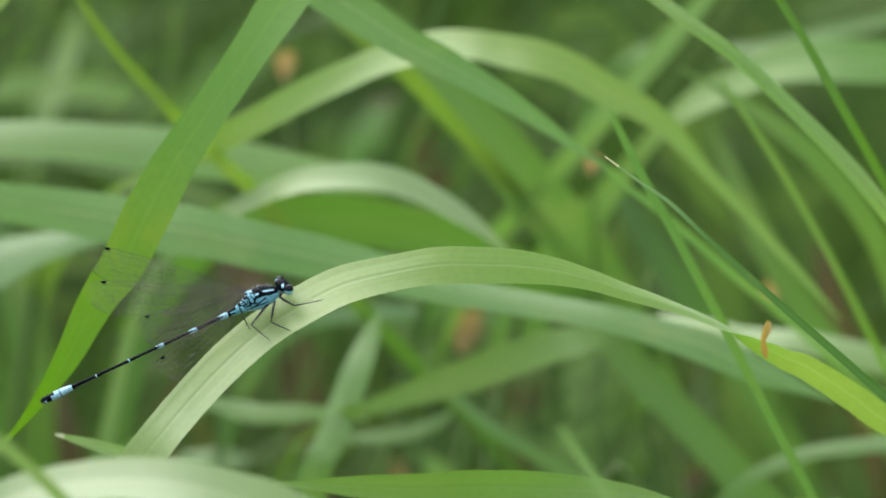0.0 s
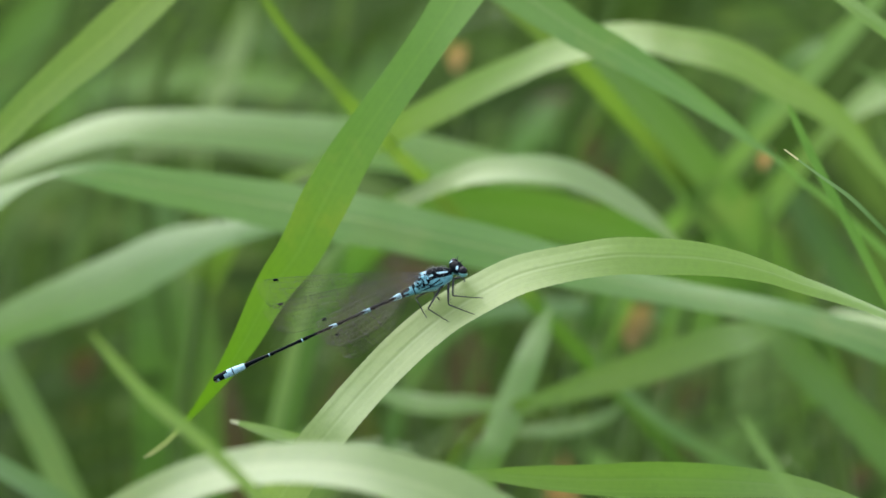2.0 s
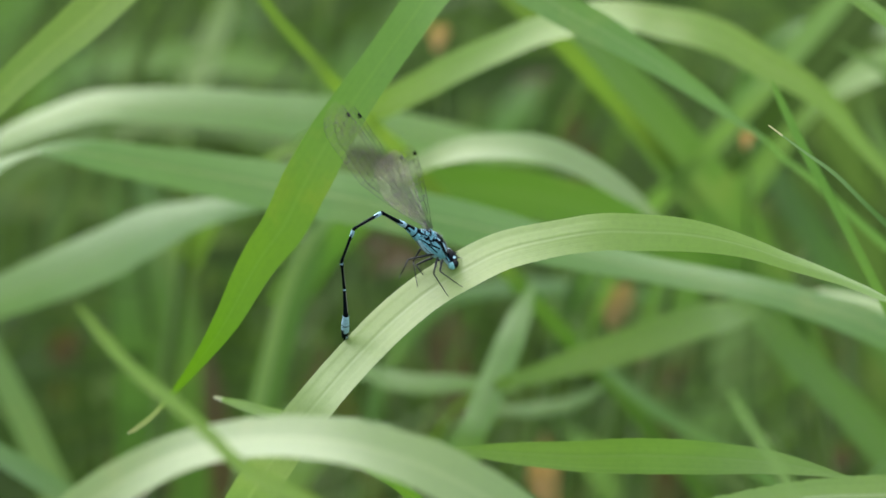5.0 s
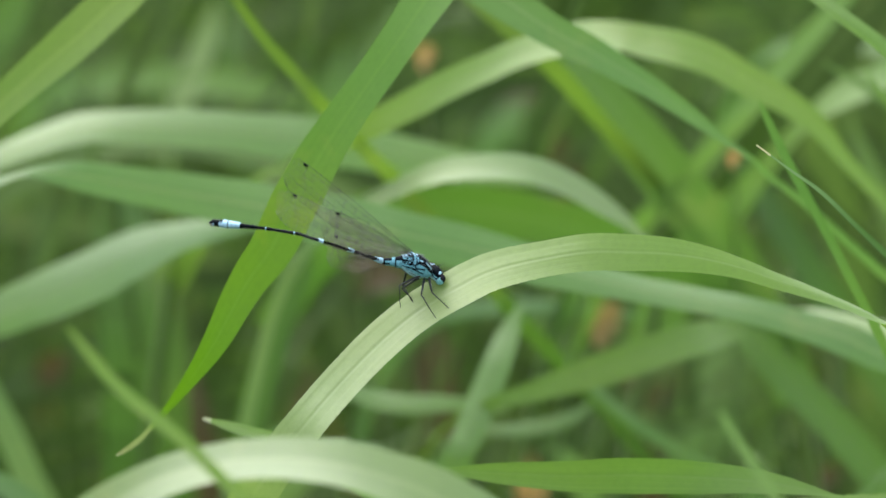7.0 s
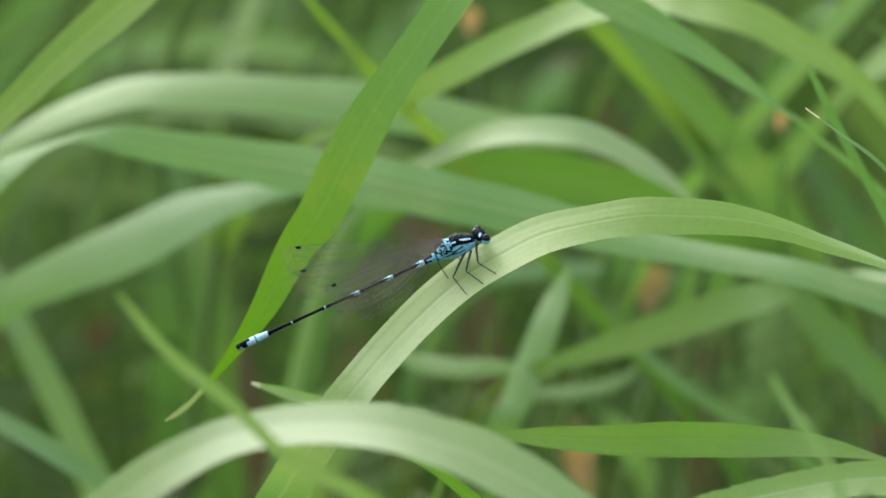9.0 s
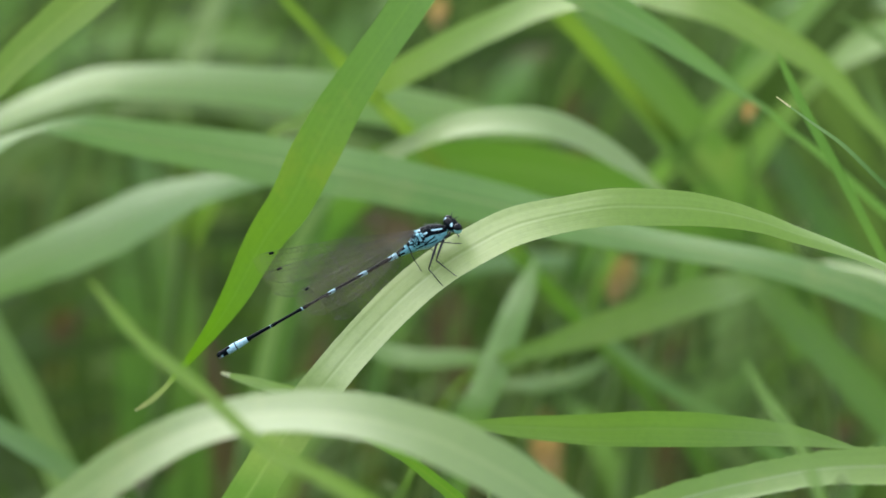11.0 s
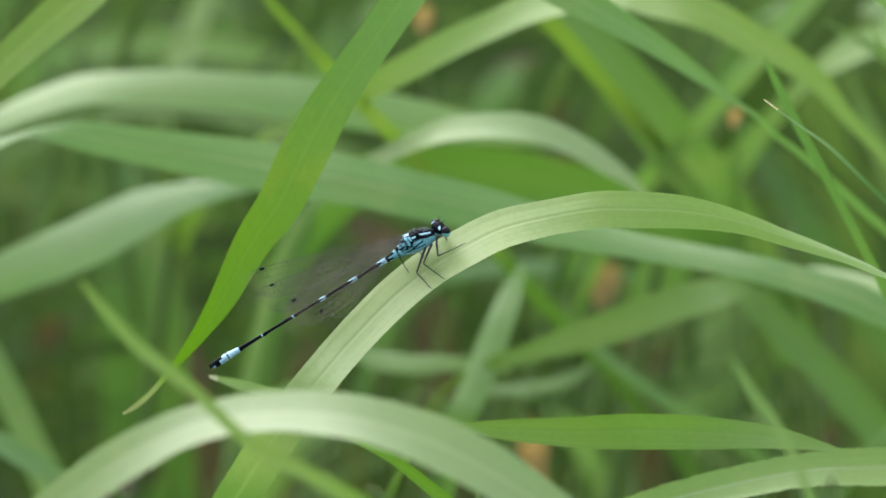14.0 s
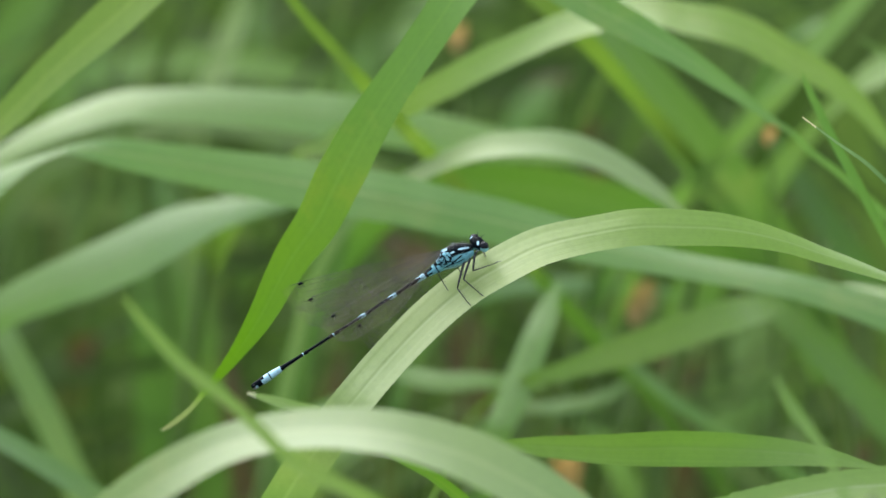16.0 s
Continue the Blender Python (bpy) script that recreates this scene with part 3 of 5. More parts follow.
grass_blade("bright green grass blade leaning across the others", leaf_fresh, [
    (23.5, 176.2, 378.7, 2.8, 0), (29.2, 171.5, 389.0, 2.9, 0), (35.7, 168.3, 397.9, 3.0, 0), (42.2, 166.8, 405.5, 3.1, 0),
    (47.5, 167.0, 411.9, 3.1, 0), (52.5, 169.0, 417.4, 3.2, 0), (58.8, 171.5, 424.0, 3.3, 0), (64.6, 173.7, 430.3, 2.8, 0),
    (72.9, 177.1, 439.7, 0.2, 0),
])
grass_blade("broad light green grass blade leaning among the others", leaf_far, [
    (36.6, 200.7, 372.8, 7.0, 0), (43.4, 194.6, 385.1, 7.6, 0), (50.9, 190.6, 394.7, 7.9, 0), (57.5, 188.4, 406.3, 7.7, 0),
    (63.5, 190.0, 416.5, 7.3, 0), (70.4, 192.9, 424.5, 6.8, 0), (79.0, 196.7, 434.8, 0.3, 0),
])
grass_blade("pale grass blade bowed over among the others", leaf_silver, [
    (-25.2, 143.2, 361.0, 2.0, 0), (-22.7, 140.1, 372.9, 1.9, 0), (-20.3, 136.0, 385.0, 1.8, 0), (-17.7, 131.8, 397.0, 1.7, 0),
    (-13.9, 125.2, 407.9, 1.5, 0), (-9.1, 116.8, 416.4, 2.2, 6), (-5.9, 112.8, 419.9, 2.1, 13), (-2.4, 109.4, 423.1, 2.4, 20),
    (1.5, 106.4, 426.1, 2.7, 24), (6.2, 104.6, 428.6, 3.5, 27), (11.4, 103.7, 429.6, 3.9, 29), (16.6, 103.3, 429.6, 4.2, 27),
    (20.3, 103.2, 428.8, 4.0, 24), (24.4, 103.3, 426.9, 3.5, 22), (28.4, 103.1, 424.4, 2.9, 18), (32.1, 103.5, 421.5, 1.8, 15),
    (35.1, 104.5, 417.9, 1.0, 13), (37.1, 105.4, 414.5, 0.2, 13),
])
grass_blade("shaded green grass blade under a bowed one", leaf_middling, [
    (-19.0, 176.2, 378.7, 5.1, 0), (-12.0, 162.8, 394.4, 5.9, -10), (-4.4, 151.9, 405.3, 7.0, -20), (6.2, 144.7, 409.1, 7.6, -25),
    (15.9, 142.7, 409.2, 7.9, -25), (25.7, 141.9, 407.3, 7.4, -20), (34.7, 142.5, 403.0, 6.8, -15), (44.7, 144.5, 396.6, 5.0, -10),
    (54.9, 147.8, 388.4, 0.3, 0),
])
grass_blade("pale grass blade arched low over the stalks", leaf_bleached, [
    (-66.0, -79.3, 419.1, 3.8, 9), (-56.0, -79.7, 435.7, 4.2, 12), (-49.0, -80.4, 437.6, 4.2, 14), (-43.3, -80.9, 443.3, 4.6, 17),
    (-37.6, -80.9, 448.5, 4.9, 21), (-30.9, -80.6, 453.4, 5.5, 28), (-23.8, -80.2, 457.0, 5.3, 37), (-16.9, -79.7, 458.3, 5.8, 44),
    (-10.4, -79.1, 458.2, 6.6, 46), (-5.1, -78.7, 457.3, 7.1, 45), (-0.6, -78.5, 455.9, 7.5, 44), (3.2, -78.3, 454.4, 7.7, 41),
    (7.4, -78.4, 452.2, 7.4, 39), (11.4, -78.3, 449.7, 6.9, 38), (17.2, -77.8, 445.4, 5.5, 34), (26.1, -77.8, 439.7, 3.2, 24),
    (38.7, -78.7, 432.6, 0.3, 22),
])
grass_blade("grass blade with a pale rib and ragged edge", leaf_ragged, [
    (104.0, -38.4, 420.0, 4.0, 6), (89.8, -36.7, 430.8, 4.4, -8), (77.2, -35.4, 434.2, 4.8, -16), (66.6, -35.1, 435.0, 4.9, -20),
    (57.4, -35.3, 434.4, 4.9, -22), (48.1, -35.7, 434.2, 4.3, -22), (39.5, -35.3, 432.4, 4.1, -20), (31.6, -35.0, 430.2, 3.9, -16),
    (23.7, -34.9, 427.5, 3.3, -10), (15.1, -35.2, 423.9, 2.5, -4), (7.1, -36.6, 420.1, 0.3, -4),
], ragged=0.6)
grass_blade("narrow grass blade standing soft and upright", leaf_lime, [
    (11.9, -103.6, 440.1, 2.0, 0), (1.0, -100.2, 451.3, 2.0, 0), (-5.3, -101.2, 456.6, 1.9, 0), (-10.3, -101.0, 459.7, 1.8, 0),
    (-14.4, -100.1, 461.5, 1.6, 0), (-17.6, -99.4, 463.5, 1.4, 0), (-20.0, -98.6, 465.7, 1.3, 0), (-22.5, -97.7, 467.9, 1.4, 0),
    (-25.3, -96.8, 470.0, 1.5, 0), (-28.6, -95.8, 472.4, 1.4, 0), (-31.8, -94.6, 475.7, 1.1, 0), (-33.9, -93.8, 478.1, 0.6, 0),
    (-34.8, -93.5, 479.1, 0.2, 0),
])
grass_blade("narrow grass tip standing soft and upright", leaf_fresh, [
    (47.6, -101.2, 446.9, 1.5, 0), (43.6, -104.0, 456.6, 1.1, 0), (41.3, -102.1, 462.1, 1.1, 0), (38.9, -100.8, 465.8, 1.1, 0),
    (36.7, -99.7, 468.7, 1.0, 0), (34.7, -98.6, 471.9, 0.4, 0),
])
grass_blade("green grass blade lying level below the perch", leaf_middling, [
    (-5.9, 110.0, 363.0, 0.5, 0), (-1.2, 80.0, 384.7, 0.5, 0), (1.8, 40.0, 407.4, 0.4, 0), (3.3, 20.0, 417.6, 0.5, 0),
    (7.8, 12.9, 420.5, 1.2, -4), (12.9, 11.4, 420.9, 2.6, -8), (19.9, 9.5, 421.3, 3.7, -10), (24.6, 8.2, 421.8, 4.3, -12),
    (29.3, 7.0, 422.4, 4.6, -12), (36.8, 6.9, 422.2, 4.2, -6), (43.4, 6.6, 421.9, 3.3, 10), (48.2, 6.4, 421.4, 2.4, 20),
    (53.0, 7.3, 420.0, 1.1, 30), (56.5, 7.8, 418.8, 0.2, 30),
])
grass_blade("short grass tip with a dry point", leaf_bleached, [
    (-23.2, 42.0, 390.0, 2.0, 0), (-19.2, 33.4, 401.5, 2.1, 0), (-16.2, 28.2, 410.6, 2.1, 0), (-14.5, 26.1, 416.5, 2.2, 0),
    (-14.5, 24.5, 419.8, 1.8, 0), (-17.7, 23.0, 421.6, 1.6, -5), (-20.9, 22.3, 422.9, 1.2, -5), (-24.0, 21.7, 424.1, 0.3, 0),
], dry=0.3)
grass_blade("pale grass blade arched low behind the perch", leaf_glaucous, [
    (-35.7, 70.0, 367.6, 2.3, 10), (-31.0, 70.0, 375.5, 2.7, 14), (-25.6, 70.0, 380.7, 3.0, 20), (-19.4, 70.0, 383.5, 3.0, 28),
    (-13.3, 70.0, 384.3, 3.2, 30), (-7.2, 70.0, 383.4, 3.2, 26), (-0.4, 70.0, 381.2, 3.0, 20), (8.8, 70.0, 375.4, 2.3, 14),
    (18.0, 70.0, 367.5, 0.2, 10),
])
grass_blade("green grass blade peeking out under a pale arch", leaf_yellow, [
    (14.6, -24.4, 417.9, 1.8, 0), (7.8, -24.1, 423.4, 1.6, 0), (3.1, -24.6, 427.7, 1.5, 0), (-0.8, -25.2, 431.2, 1.2, 0),
    (-3.8, -25.8, 433.1, 0.8, 0), (-6.8, -26.4, 434.7, 0.2, 0),
])
grass_blade("broad green grass blade folded over among the others", leaf_middling, [
    (-0.2, 126.1, 369.5, 0.8, 0), (3.0, 123.3, 376.7, 0.6, 0), (6.9, 117.7, 385.6, 0.6, 0), (13.0, 103.9, 394.5, 1.7, -2),
    (18.2, 102.7, 396.6, 2.7, 0), (23.9, 102.8, 398.6, 3.9, 4), (30.2, 103.5, 400.4, 4.7, 6), (35.9, 104.0, 402.4, 4.9, 10),
    (41.7, 106.3, 403.5, 4.7, 12), (46.3, 112.8, 402.0, 3.6, 16), (49.2, 114.9, 401.4, 0.3, 20),
])
grass_blade("green slanting grass blade beside a folded one", leaf_middling, [
    (91.0, 121.2, 344.4, 5.7, 0), (80.7, 122.3, 362.8, 5.5, 0), (69.1, 123.0, 376.7, 5.3, -4), (63.9, 123.7, 382.6, 5.2, -6),
    (59.7, 124.0, 387.1, 5.0, -8), (55.5, 124.3, 391.4, 4.9, -10), (51.5, 124.4, 395.5, 4.1, -10), (48.3, 125.4, 398.2, 2.6, -10),
    (45.0, 126.3, 400.6, 0.2, -10),
])
grass_blade("pale narrow grass blade lying low", leaf_glaucous, [
    (-24.8, 128.2, 363.5, 2.4, 0), (-19.7, 123.3, 379.4, 2.5, 4), (-11.5, 117.5, 387.6, 1.7, 7), (-6.8, 114.8, 392.0, 1.9, 11),
    (-2.9, 113.8, 391.5, 2.8, 16), (1.6, 112.7, 391.2, 2.8, 16), (6.9, 112.5, 391.4, 2.5, 14), (12.3, 113.2, 390.7, 1.5, 11),
    (16.0, 114.0, 389.6, 0.3, 11),
])
grass_blade("pale narrow grass blade curling upward", leaf_glaucous, [
    (3.0, 148.7, 361.4, 1.7, 0), (7.9, 144.1, 372.2, 2.0, 4), (11.7, 140.9, 376.2, 1.2, 4), (18.3, 136.9, 378.0, 2.0, 11),
    (23.7, 135.1, 379.8, 2.0, 14), (27.1, 135.3, 381.6, 1.3, 9), (28.5, 135.7, 383.0, 0.2, 4),
])
grass_blade("pale upright grass blade among the others", leaf_bluish, [
    (2.9, 107.4, 365.1, 3.2, 0), (7.2, 104.0, 379.2, 3.6, 10), (8.8, 103.2, 386.9, 4.1, 15), (10.5, 104.2, 390.6, 4.5, 25),
    (12.5, 106.0, 395.4, 4.8, 30), (14.3, 107.7, 399.8, 4.4, 30), (16.1, 110.4, 403.4, 3.0, 25), (17.8, 112.8, 406.5, 0.3, 10),
])
grass_blade("thin pale grass blade among the others", leaf_glaucous, [
    (56.8, 129.3, 366.6, 2.0, 0), (48.2, 123.9, 375.3, 1.9, 0), (40.7, 119.7, 381.3, 1.8, 0), (33.7, 117.4, 386.7, 1.8, 0),
    (27.2, 117.5, 392.7, 1.4, 0), (23.6, 118.9, 396.6, 0.2, 0),
])
grass_blade("pale grass blade low among the others", leaf_glaucous, [
    (58.6, 116.5, 360.9, 1.9, 0), (63.8, 112.7, 373.7, 2.0, 5), (69.1, 109.3, 381.8, 2.1, 12), (76.0, 106.7, 386.5, 2.1, 18),
    (83.0, 105.3, 388.4, 2.2, 18), (90.9, 105.4, 388.8, 2.2, 18), (103.0, 106.9, 386.9, 0.2, 15),
])
grass_blade("pale grass blade low among the others", leaf_glaucous, [
    (-7.3, 192.5, 350.3, 1.8, 0), (-2.1, 187.9, 367.0, 2.0, 4), (3.9, 182.0, 377.0, 2.2, 8), (11.6, 177.3, 381.7, 2.3, 11),
    (21.7, 175.6, 382.8, 2.4, 12), (31.0, 175.4, 382.3, 2.2, 11), (40.5, 176.8, 380.3, 0.3, 15),
])
grass_blade("whitish grass blade catching the light", leaf_glaucous, [
    (52.2, 118.0, 400.9, 0.3, 30), (54.2, 118.0, 401.8, 1.2, 38), (56.6, 118.0, 402.4, 2.8, 46), (59.0, 118.0, 402.5, 4.0, 50),
    (64.6, 118.0, 401.5, 4.5, 50), (70.2, 118.0, 400.1, 4.4, 46), (75.8, 118.0, 399.7, 4.2, 40), (81.4, 118.0, 398.6, 4.3, 36),
    (89.3, 118.0, 396.2, 4.2, 30), (99.1, 118.0, 391.6, 0.4, 25),
])
grass_blade("upright green grass blade among the others", leaf_deep, [
    (-35.7, 236.2, 309.4, 7.3, 0), (-36.1, 228.5, 332.2, 8.2, 0), (-37.0, 224.1, 349.4, 8.4, 0), (-38.6, 224.3, 364.6, 7.9, 0),
    (-40.5, 227.7, 373.9, 5.4, 0), (-43.3, 233.2, 383.3, 0.4, 0),
])
grass_blade("upright green grass blade among the others", leaf_deep, [
    (-43.5, 236.2, 309.4, 5.5, 0), (-43.8, 232.5, 334.5, 5.8, 0), (-44.3, 231.3, 354.4, 5.6, 0), (-45.8, 234.3, 368.6, 4.5, 0),
    (-47.6, 238.6, 380.5, 0.4, 0),
])
grass_blade("pale slanting grass blade among the others", leaf_silver, [
    (-47.6, 161.5, 338.8, 4.7, 0), (-49.0, 158.6, 347.3, 4.6, 0), (-51.4, 155.4, 355.8, 4.6, 0), (-53.5, 152.6, 362.5, 4.5, 0),
    (-56.0, 150.2, 370.1, 4.3, 0), (-58.6, 148.6, 376.7, 4.1, 0), (-61.8, 147.9, 383.8, 3.6, 0), (-66.1, 149.4, 392.8, 2.5, 0),
    (-71.0, 152.7, 402.1, 0.2, 0),
])
grass_blade("thin pale grass blade among the others", leaf_silver, [
    (-35.9, 98.2, 369.0, 2.8, 0), (-44.2, 93.5, 379.4, 3.0, 0), (-52.4, 89.8, 386.9, 3.0, 0), (-60.7, 87.8, 393.0, 2.6, 0),
    (-69.1, 87.4, 397.7, 1.9, 0), (-79.1, 88.7, 401.4, 0.2, 0),
])
grass_blade("dark green grass blade deep among the stalks", leaf_deep, [
    (90.1, 182.8, 338.2, 4.3, 0), (80.8, 179.5, 358.3, 4.8, 0), (71.9, 178.6, 373.4, 4.8, 0), (63.2, 178.9, 386.1, 4.5, 0),
    (56.4, 180.6, 396.4, 3.7, 0), (49.7, 184.4, 406.8, 0.2, 0),
])
grass_blade("broad dark green grass blade deep in the tangle", leaf_deep, [
    (102.2, 167.2, 353.8, 4.2, 0), (93.1, 164.4, 369.6, 4.7, 0), (84.2, 162.9, 382.9, 4.8, 0), (77.3, 162.6, 393.8, 4.2, 0),
    (71.4, 164.7, 405.5, 3.1, 0), (66.5, 168.7, 416.5, 0.2, 0),
])
grass_blade("green slanting grass blade among the others", leaf_deep, [
    (95.3, 138.0, 390.5, 3.4, 0), (89.7, 133.6, 407.7, 3.4, 0), (82.8, 131.3, 418.9, 3.2, 0), (76.1, 129.7, 426.2, 2.7, 0),
    (68.8, 129.5, 431.4, 1.7, 0), (60.1, 131.1, 436.0, 0.2, 0),
])
grass_blade("dull green grass blade beside a bowed one", leaf_fresh, [
    (47.8, 222.6, 389.1, 1.4, 0), (54.7, 220.1, 405.7, 1.9, 20), (63.2, 215.9, 411.6, 2.2, 30), (75.2, 211.8, 412.0, 2.3, 30),
    (87.2, 210.7, 415.0, 2.1, 25), (99.4, 211.6, 417.3, 1.9, 20), (113.6, 214.4, 419.1, 0.2, 20),
])
grass_blade("pale upright grass blade among the others", leaf_silver, [
    (-40.3, 285.0, 359.4, 2.5, 0), (-38.8, 285.0, 368.4, 3.0, 10), (-36.2, 285.0, 377.3, 3.9, 20), (-33.5, 285.0, 384.2, 4.4, 25),
    (-31.2, 285.0, 391.1, 3.4, 20), (-30.0, 285.0, 396.9, 0.3, 10),
])
grass_blade("dull pale grass blade low among the stalks", leaf_glaucous, [
    (-23.8, 216.2, 312.9, 4.5, 0), (-21.3, 211.5, 329.4, 5.0, 0), (-16.3, 207.4, 341.6, 4.9, 20), (-9.2, 205.2, 347.2, 4.1, 30),
    (-1.2, 205.4, 347.6, 0.4, 30),
])
grass_blade("short pale grass blade low among the stalks", leaf_glaucous, [
    (35.4, 208.5, 321.0, 3.6, 0), (32.4, 203.5, 336.5, 3.9, 0), (28.2, 200.6, 346.2, 3.6, -10), (23.3, 198.4, 351.8, 0.4, -10),
])
grass_blade("upright green grass blade far back in the tangle", leaf_deep, [
    (-34.5, 448.8, 279.7, 6.6, 0), (-30.8, 448.8, 308.9, 6.5, 0), (-30.1, 449.5, 323.6, 8.1, -20), (-30.7, 452.5, 334.0, 7.5, -30),
    (-31.7, 459.0, 344.6, 0.6, -30),
])
grass_blade("slanting green grass blade far back in the tangle", leaf_fresh, [
    (-24.4, 443.2, 293.5, 6.5, 0), (-17.6, 441.3, 316.0, 6.5, 0), (-11.1, 441.5, 329.5, 7.6, 20), (-3.6, 441.0, 337.6, 7.4, 30),
    (5.0, 443.1, 348.5, 0.5, 30),
])
grass_blade("withered brown grass blade among the stalks", leaf_brown, [
    (-28.0, 208.5, 321.0, 3.9, 0), (-29.0, 209.6, 335.9, 4.3, 0), (-30.5, 210.5, 349.9, 3.7, 0), (-31.8, 213.8, 359.1, 0.4, 0),
])
grass_blade("withered brown grass blade among the stalks", leaf_brown, [
    (10.5, 218.3, 318.8, 4.5, 0), (8.4, 219.5, 339.7, 5.0, 0), (7.0, 220.7, 354.6, 4.5, 0), (5.9, 224.3, 364.6, 0.4, 0),
])
grass_blade("withered brown grass blade among the stalks", leaf_dry, [
    (23.6, 222.3, 315.2, 2.7, 0), (22.7, 221.4, 327.3, 2.9, 0), (22.1, 222.0, 334.8, 2.5, 0), (21.4, 222.0, 340.6, 0.4, 0),
])
grass_blade("withered brown grass blade among the stalks", leaf_brown, [
    (-20.4, 226.9, 313.3, 3.6, 0), (-18.0, 227.9, 330.5, 4.0, 0), (-15.5, 227.6, 344.3, 3.6, 0), (-13.0, 230.6, 352.7, 0.4, 0),
])
grass_blade("withered brown grass blade among the stalks", leaf_brown, [
    (43.4, 229.4, 314.2, 4.0, 0), (41.0, 229.4, 331.9, 4.4, 0), (38.6, 230.0, 345.2, 3.8, 0), (36.6, 231.3, 354.4, 0.4, 0),
])
grass_blade("withered brown grass blade among the stalks", leaf_brown, [
    (37.4, 280.6, 343.9, 3.8, 0), (30.6, 281.7, 361.6, 4.1, 0), (25.8, 280.9, 373.8, 3.9, 0), (23.0, 283.4, 380.8, 0.4, 0),
])
grass_blade("withered brown grass blade among the stalks", leaf_brown, [
    (100.6, 222.8, 331.2, 4.0, 0), (94.5, 219.7, 351.9, 4.1, 0), (89.8, 221.5, 368.4, 3.7, 0), (87.2, 224.5, 376.8, 0.4, 0),
])
grass_blade("short bright green grass blade leaning among the others", leaf_fresh, [
    (26.0, 169.8, 375.5, 1.5, 0), (30.6, 157.8, 392.5, 1.7, 0), (35.5, 145.7, 406.0, 1.8, 0), (43.0, 142.1, 416.3, 1.9, 0),
    (50.2, 141.7, 424.1, 1.6, 0), (55.0, 143.4, 428.7, 0.3, 0),
])
grass_blade("green grass blade standing behind the perch", leaf_deep, [
    (-24.0, 155.0, 358.8, 3.9, 0), (-21.9, 155.0, 368.7, 4.5, 0), (-19.6, 155.0, 378.5, 4.6, 0), (-17.1, 155.0, 387.3, 4.1, 0),
    (-14.4, 155.0, 394.8, 3.5, 0), (-11.6, 155.0, 401.4, 0.3, 0),
])
grass_blade("broad green grass blade arched far back in the tangle", leaf_middling, [
    (-70.5, 300.0, 354.1, 2.6, 0), (-65.4, 300.0, 367.2, 3.7, 0), (-56.8, 300.0, 375.4, 4.7, 10), (-43.4, 300.0, 377.5, 5.3, 20),
    (-29.2, 300.0, 376.9, 5.1, 20), (-15.0, 300.0, 373.3, 3.2, 10), (-6.4, 300.0, 368.3, 0.2, 0),
])
grass_blade("green grass blade leaning far back in the tangle", leaf_deep, [
    (-83.5, 260.0, 368.1, 5.5, 0), (-76.8, 260.0, 379.2, 6.8, 0), (-70.2, 260.0, 390.3, 7.3, 0), (-63.7, 260.0, 399.9, 6.9, 0),
    (-57.1, 260.0, 410.4, 0.4, 0),
])
grass_blade("broad dull green grass blade far back in the tangle", leaf_glaucous, [
    (48.7, 330.0, 278.2, 5.0, 0), (51.1, 330.0, 289.0, 6.6, 0), (53.7, 330.0, 299.7, 9.3, 10), (56.8, 330.0, 310.4, 11.4, 20),
    (60.1, 330.0, 318.9, 8.2, 20), (63.0, 330.0, 325.2, 0.4, 10),
])
grass_blade("dull green grass blade leaning far back in the tangle", leaf_glaucous, [
    (4.4, 340.0, 330.7, 3.0, 0), (9.3, 340.0, 342.3, 4.4, 0), (15.7, 340.0, 352.3, 5.5, 0), (22.1, 340.0, 359.1, 6.2, 10),
    (28.0, 340.0, 364.3, 4.8, 10), (33.3, 340.0, 368.6, 0.4, 0),
])

# a torn, rust-brown edge on the perch
bm = bmesh.new()
ribbon(bm, [(64.6, 9.5, 443.2, 0.5, 25), (64.2, 8.6, 442.4, 1.15, 25), (63.8, 8.0, 441.2, 0.7, 25), (63.9, 7.8, 440.0, 1.0, 25), (64.3, 7.8, 439.0, 0.5, 25)], steps=5, across=4, fold=0.25, ragged=1.6)
part("torn_edge", bm, leaf_rust, BLADES[0], "torn rust-orange edge")


# ---------------------------------------------------------------- meadow behind and around


def meadow(name, label, count, seed, near, far, tall):
    rng = random.Random(seed)
    bm = bmesh.new()
    for n in range(count):
        y = near + (far - near) * rng.random() ** 1.2
        reach = 0.35 + 0.35 * y
        x = rng.uniform(-reach, reach)
        h = tall * rng.uniform(0.55, 1.05)
        lean = rng.uniform(-0.6, 0.6)
        deep = rng.uniform(-0.25, 0.25)
        w = rng.uniform(3.5, 8.0)
        bow = rng.uniform(0.0, 0.55)
        roll = rng.uniform(-50, 50)
        rows = []
        for k in (0, 0.3, 0.55, 0.75, 0.9, 1.0):
            drop = bow * k ** 3
            rows.append(((x + lean * h * k * k) * 1000, (y + deep * h * k * k) * 1000, (h * (k - drop) - 0.005) * 1000, w * (1 - k ** 3) + 0.2, roll))
        ribbon(bm, rows, steps=3, across=2, fold=0.12, seed=n)
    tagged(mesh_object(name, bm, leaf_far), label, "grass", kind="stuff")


meadow("meadow_grass", "dense tall green meadow grass, loosely leaning", 1500, 4, 0.27, 2.6, 0.46)
meadow("low_grass", "short green grass between the tall blades", 2600, 9, 0.05, 2.2, 0.27)


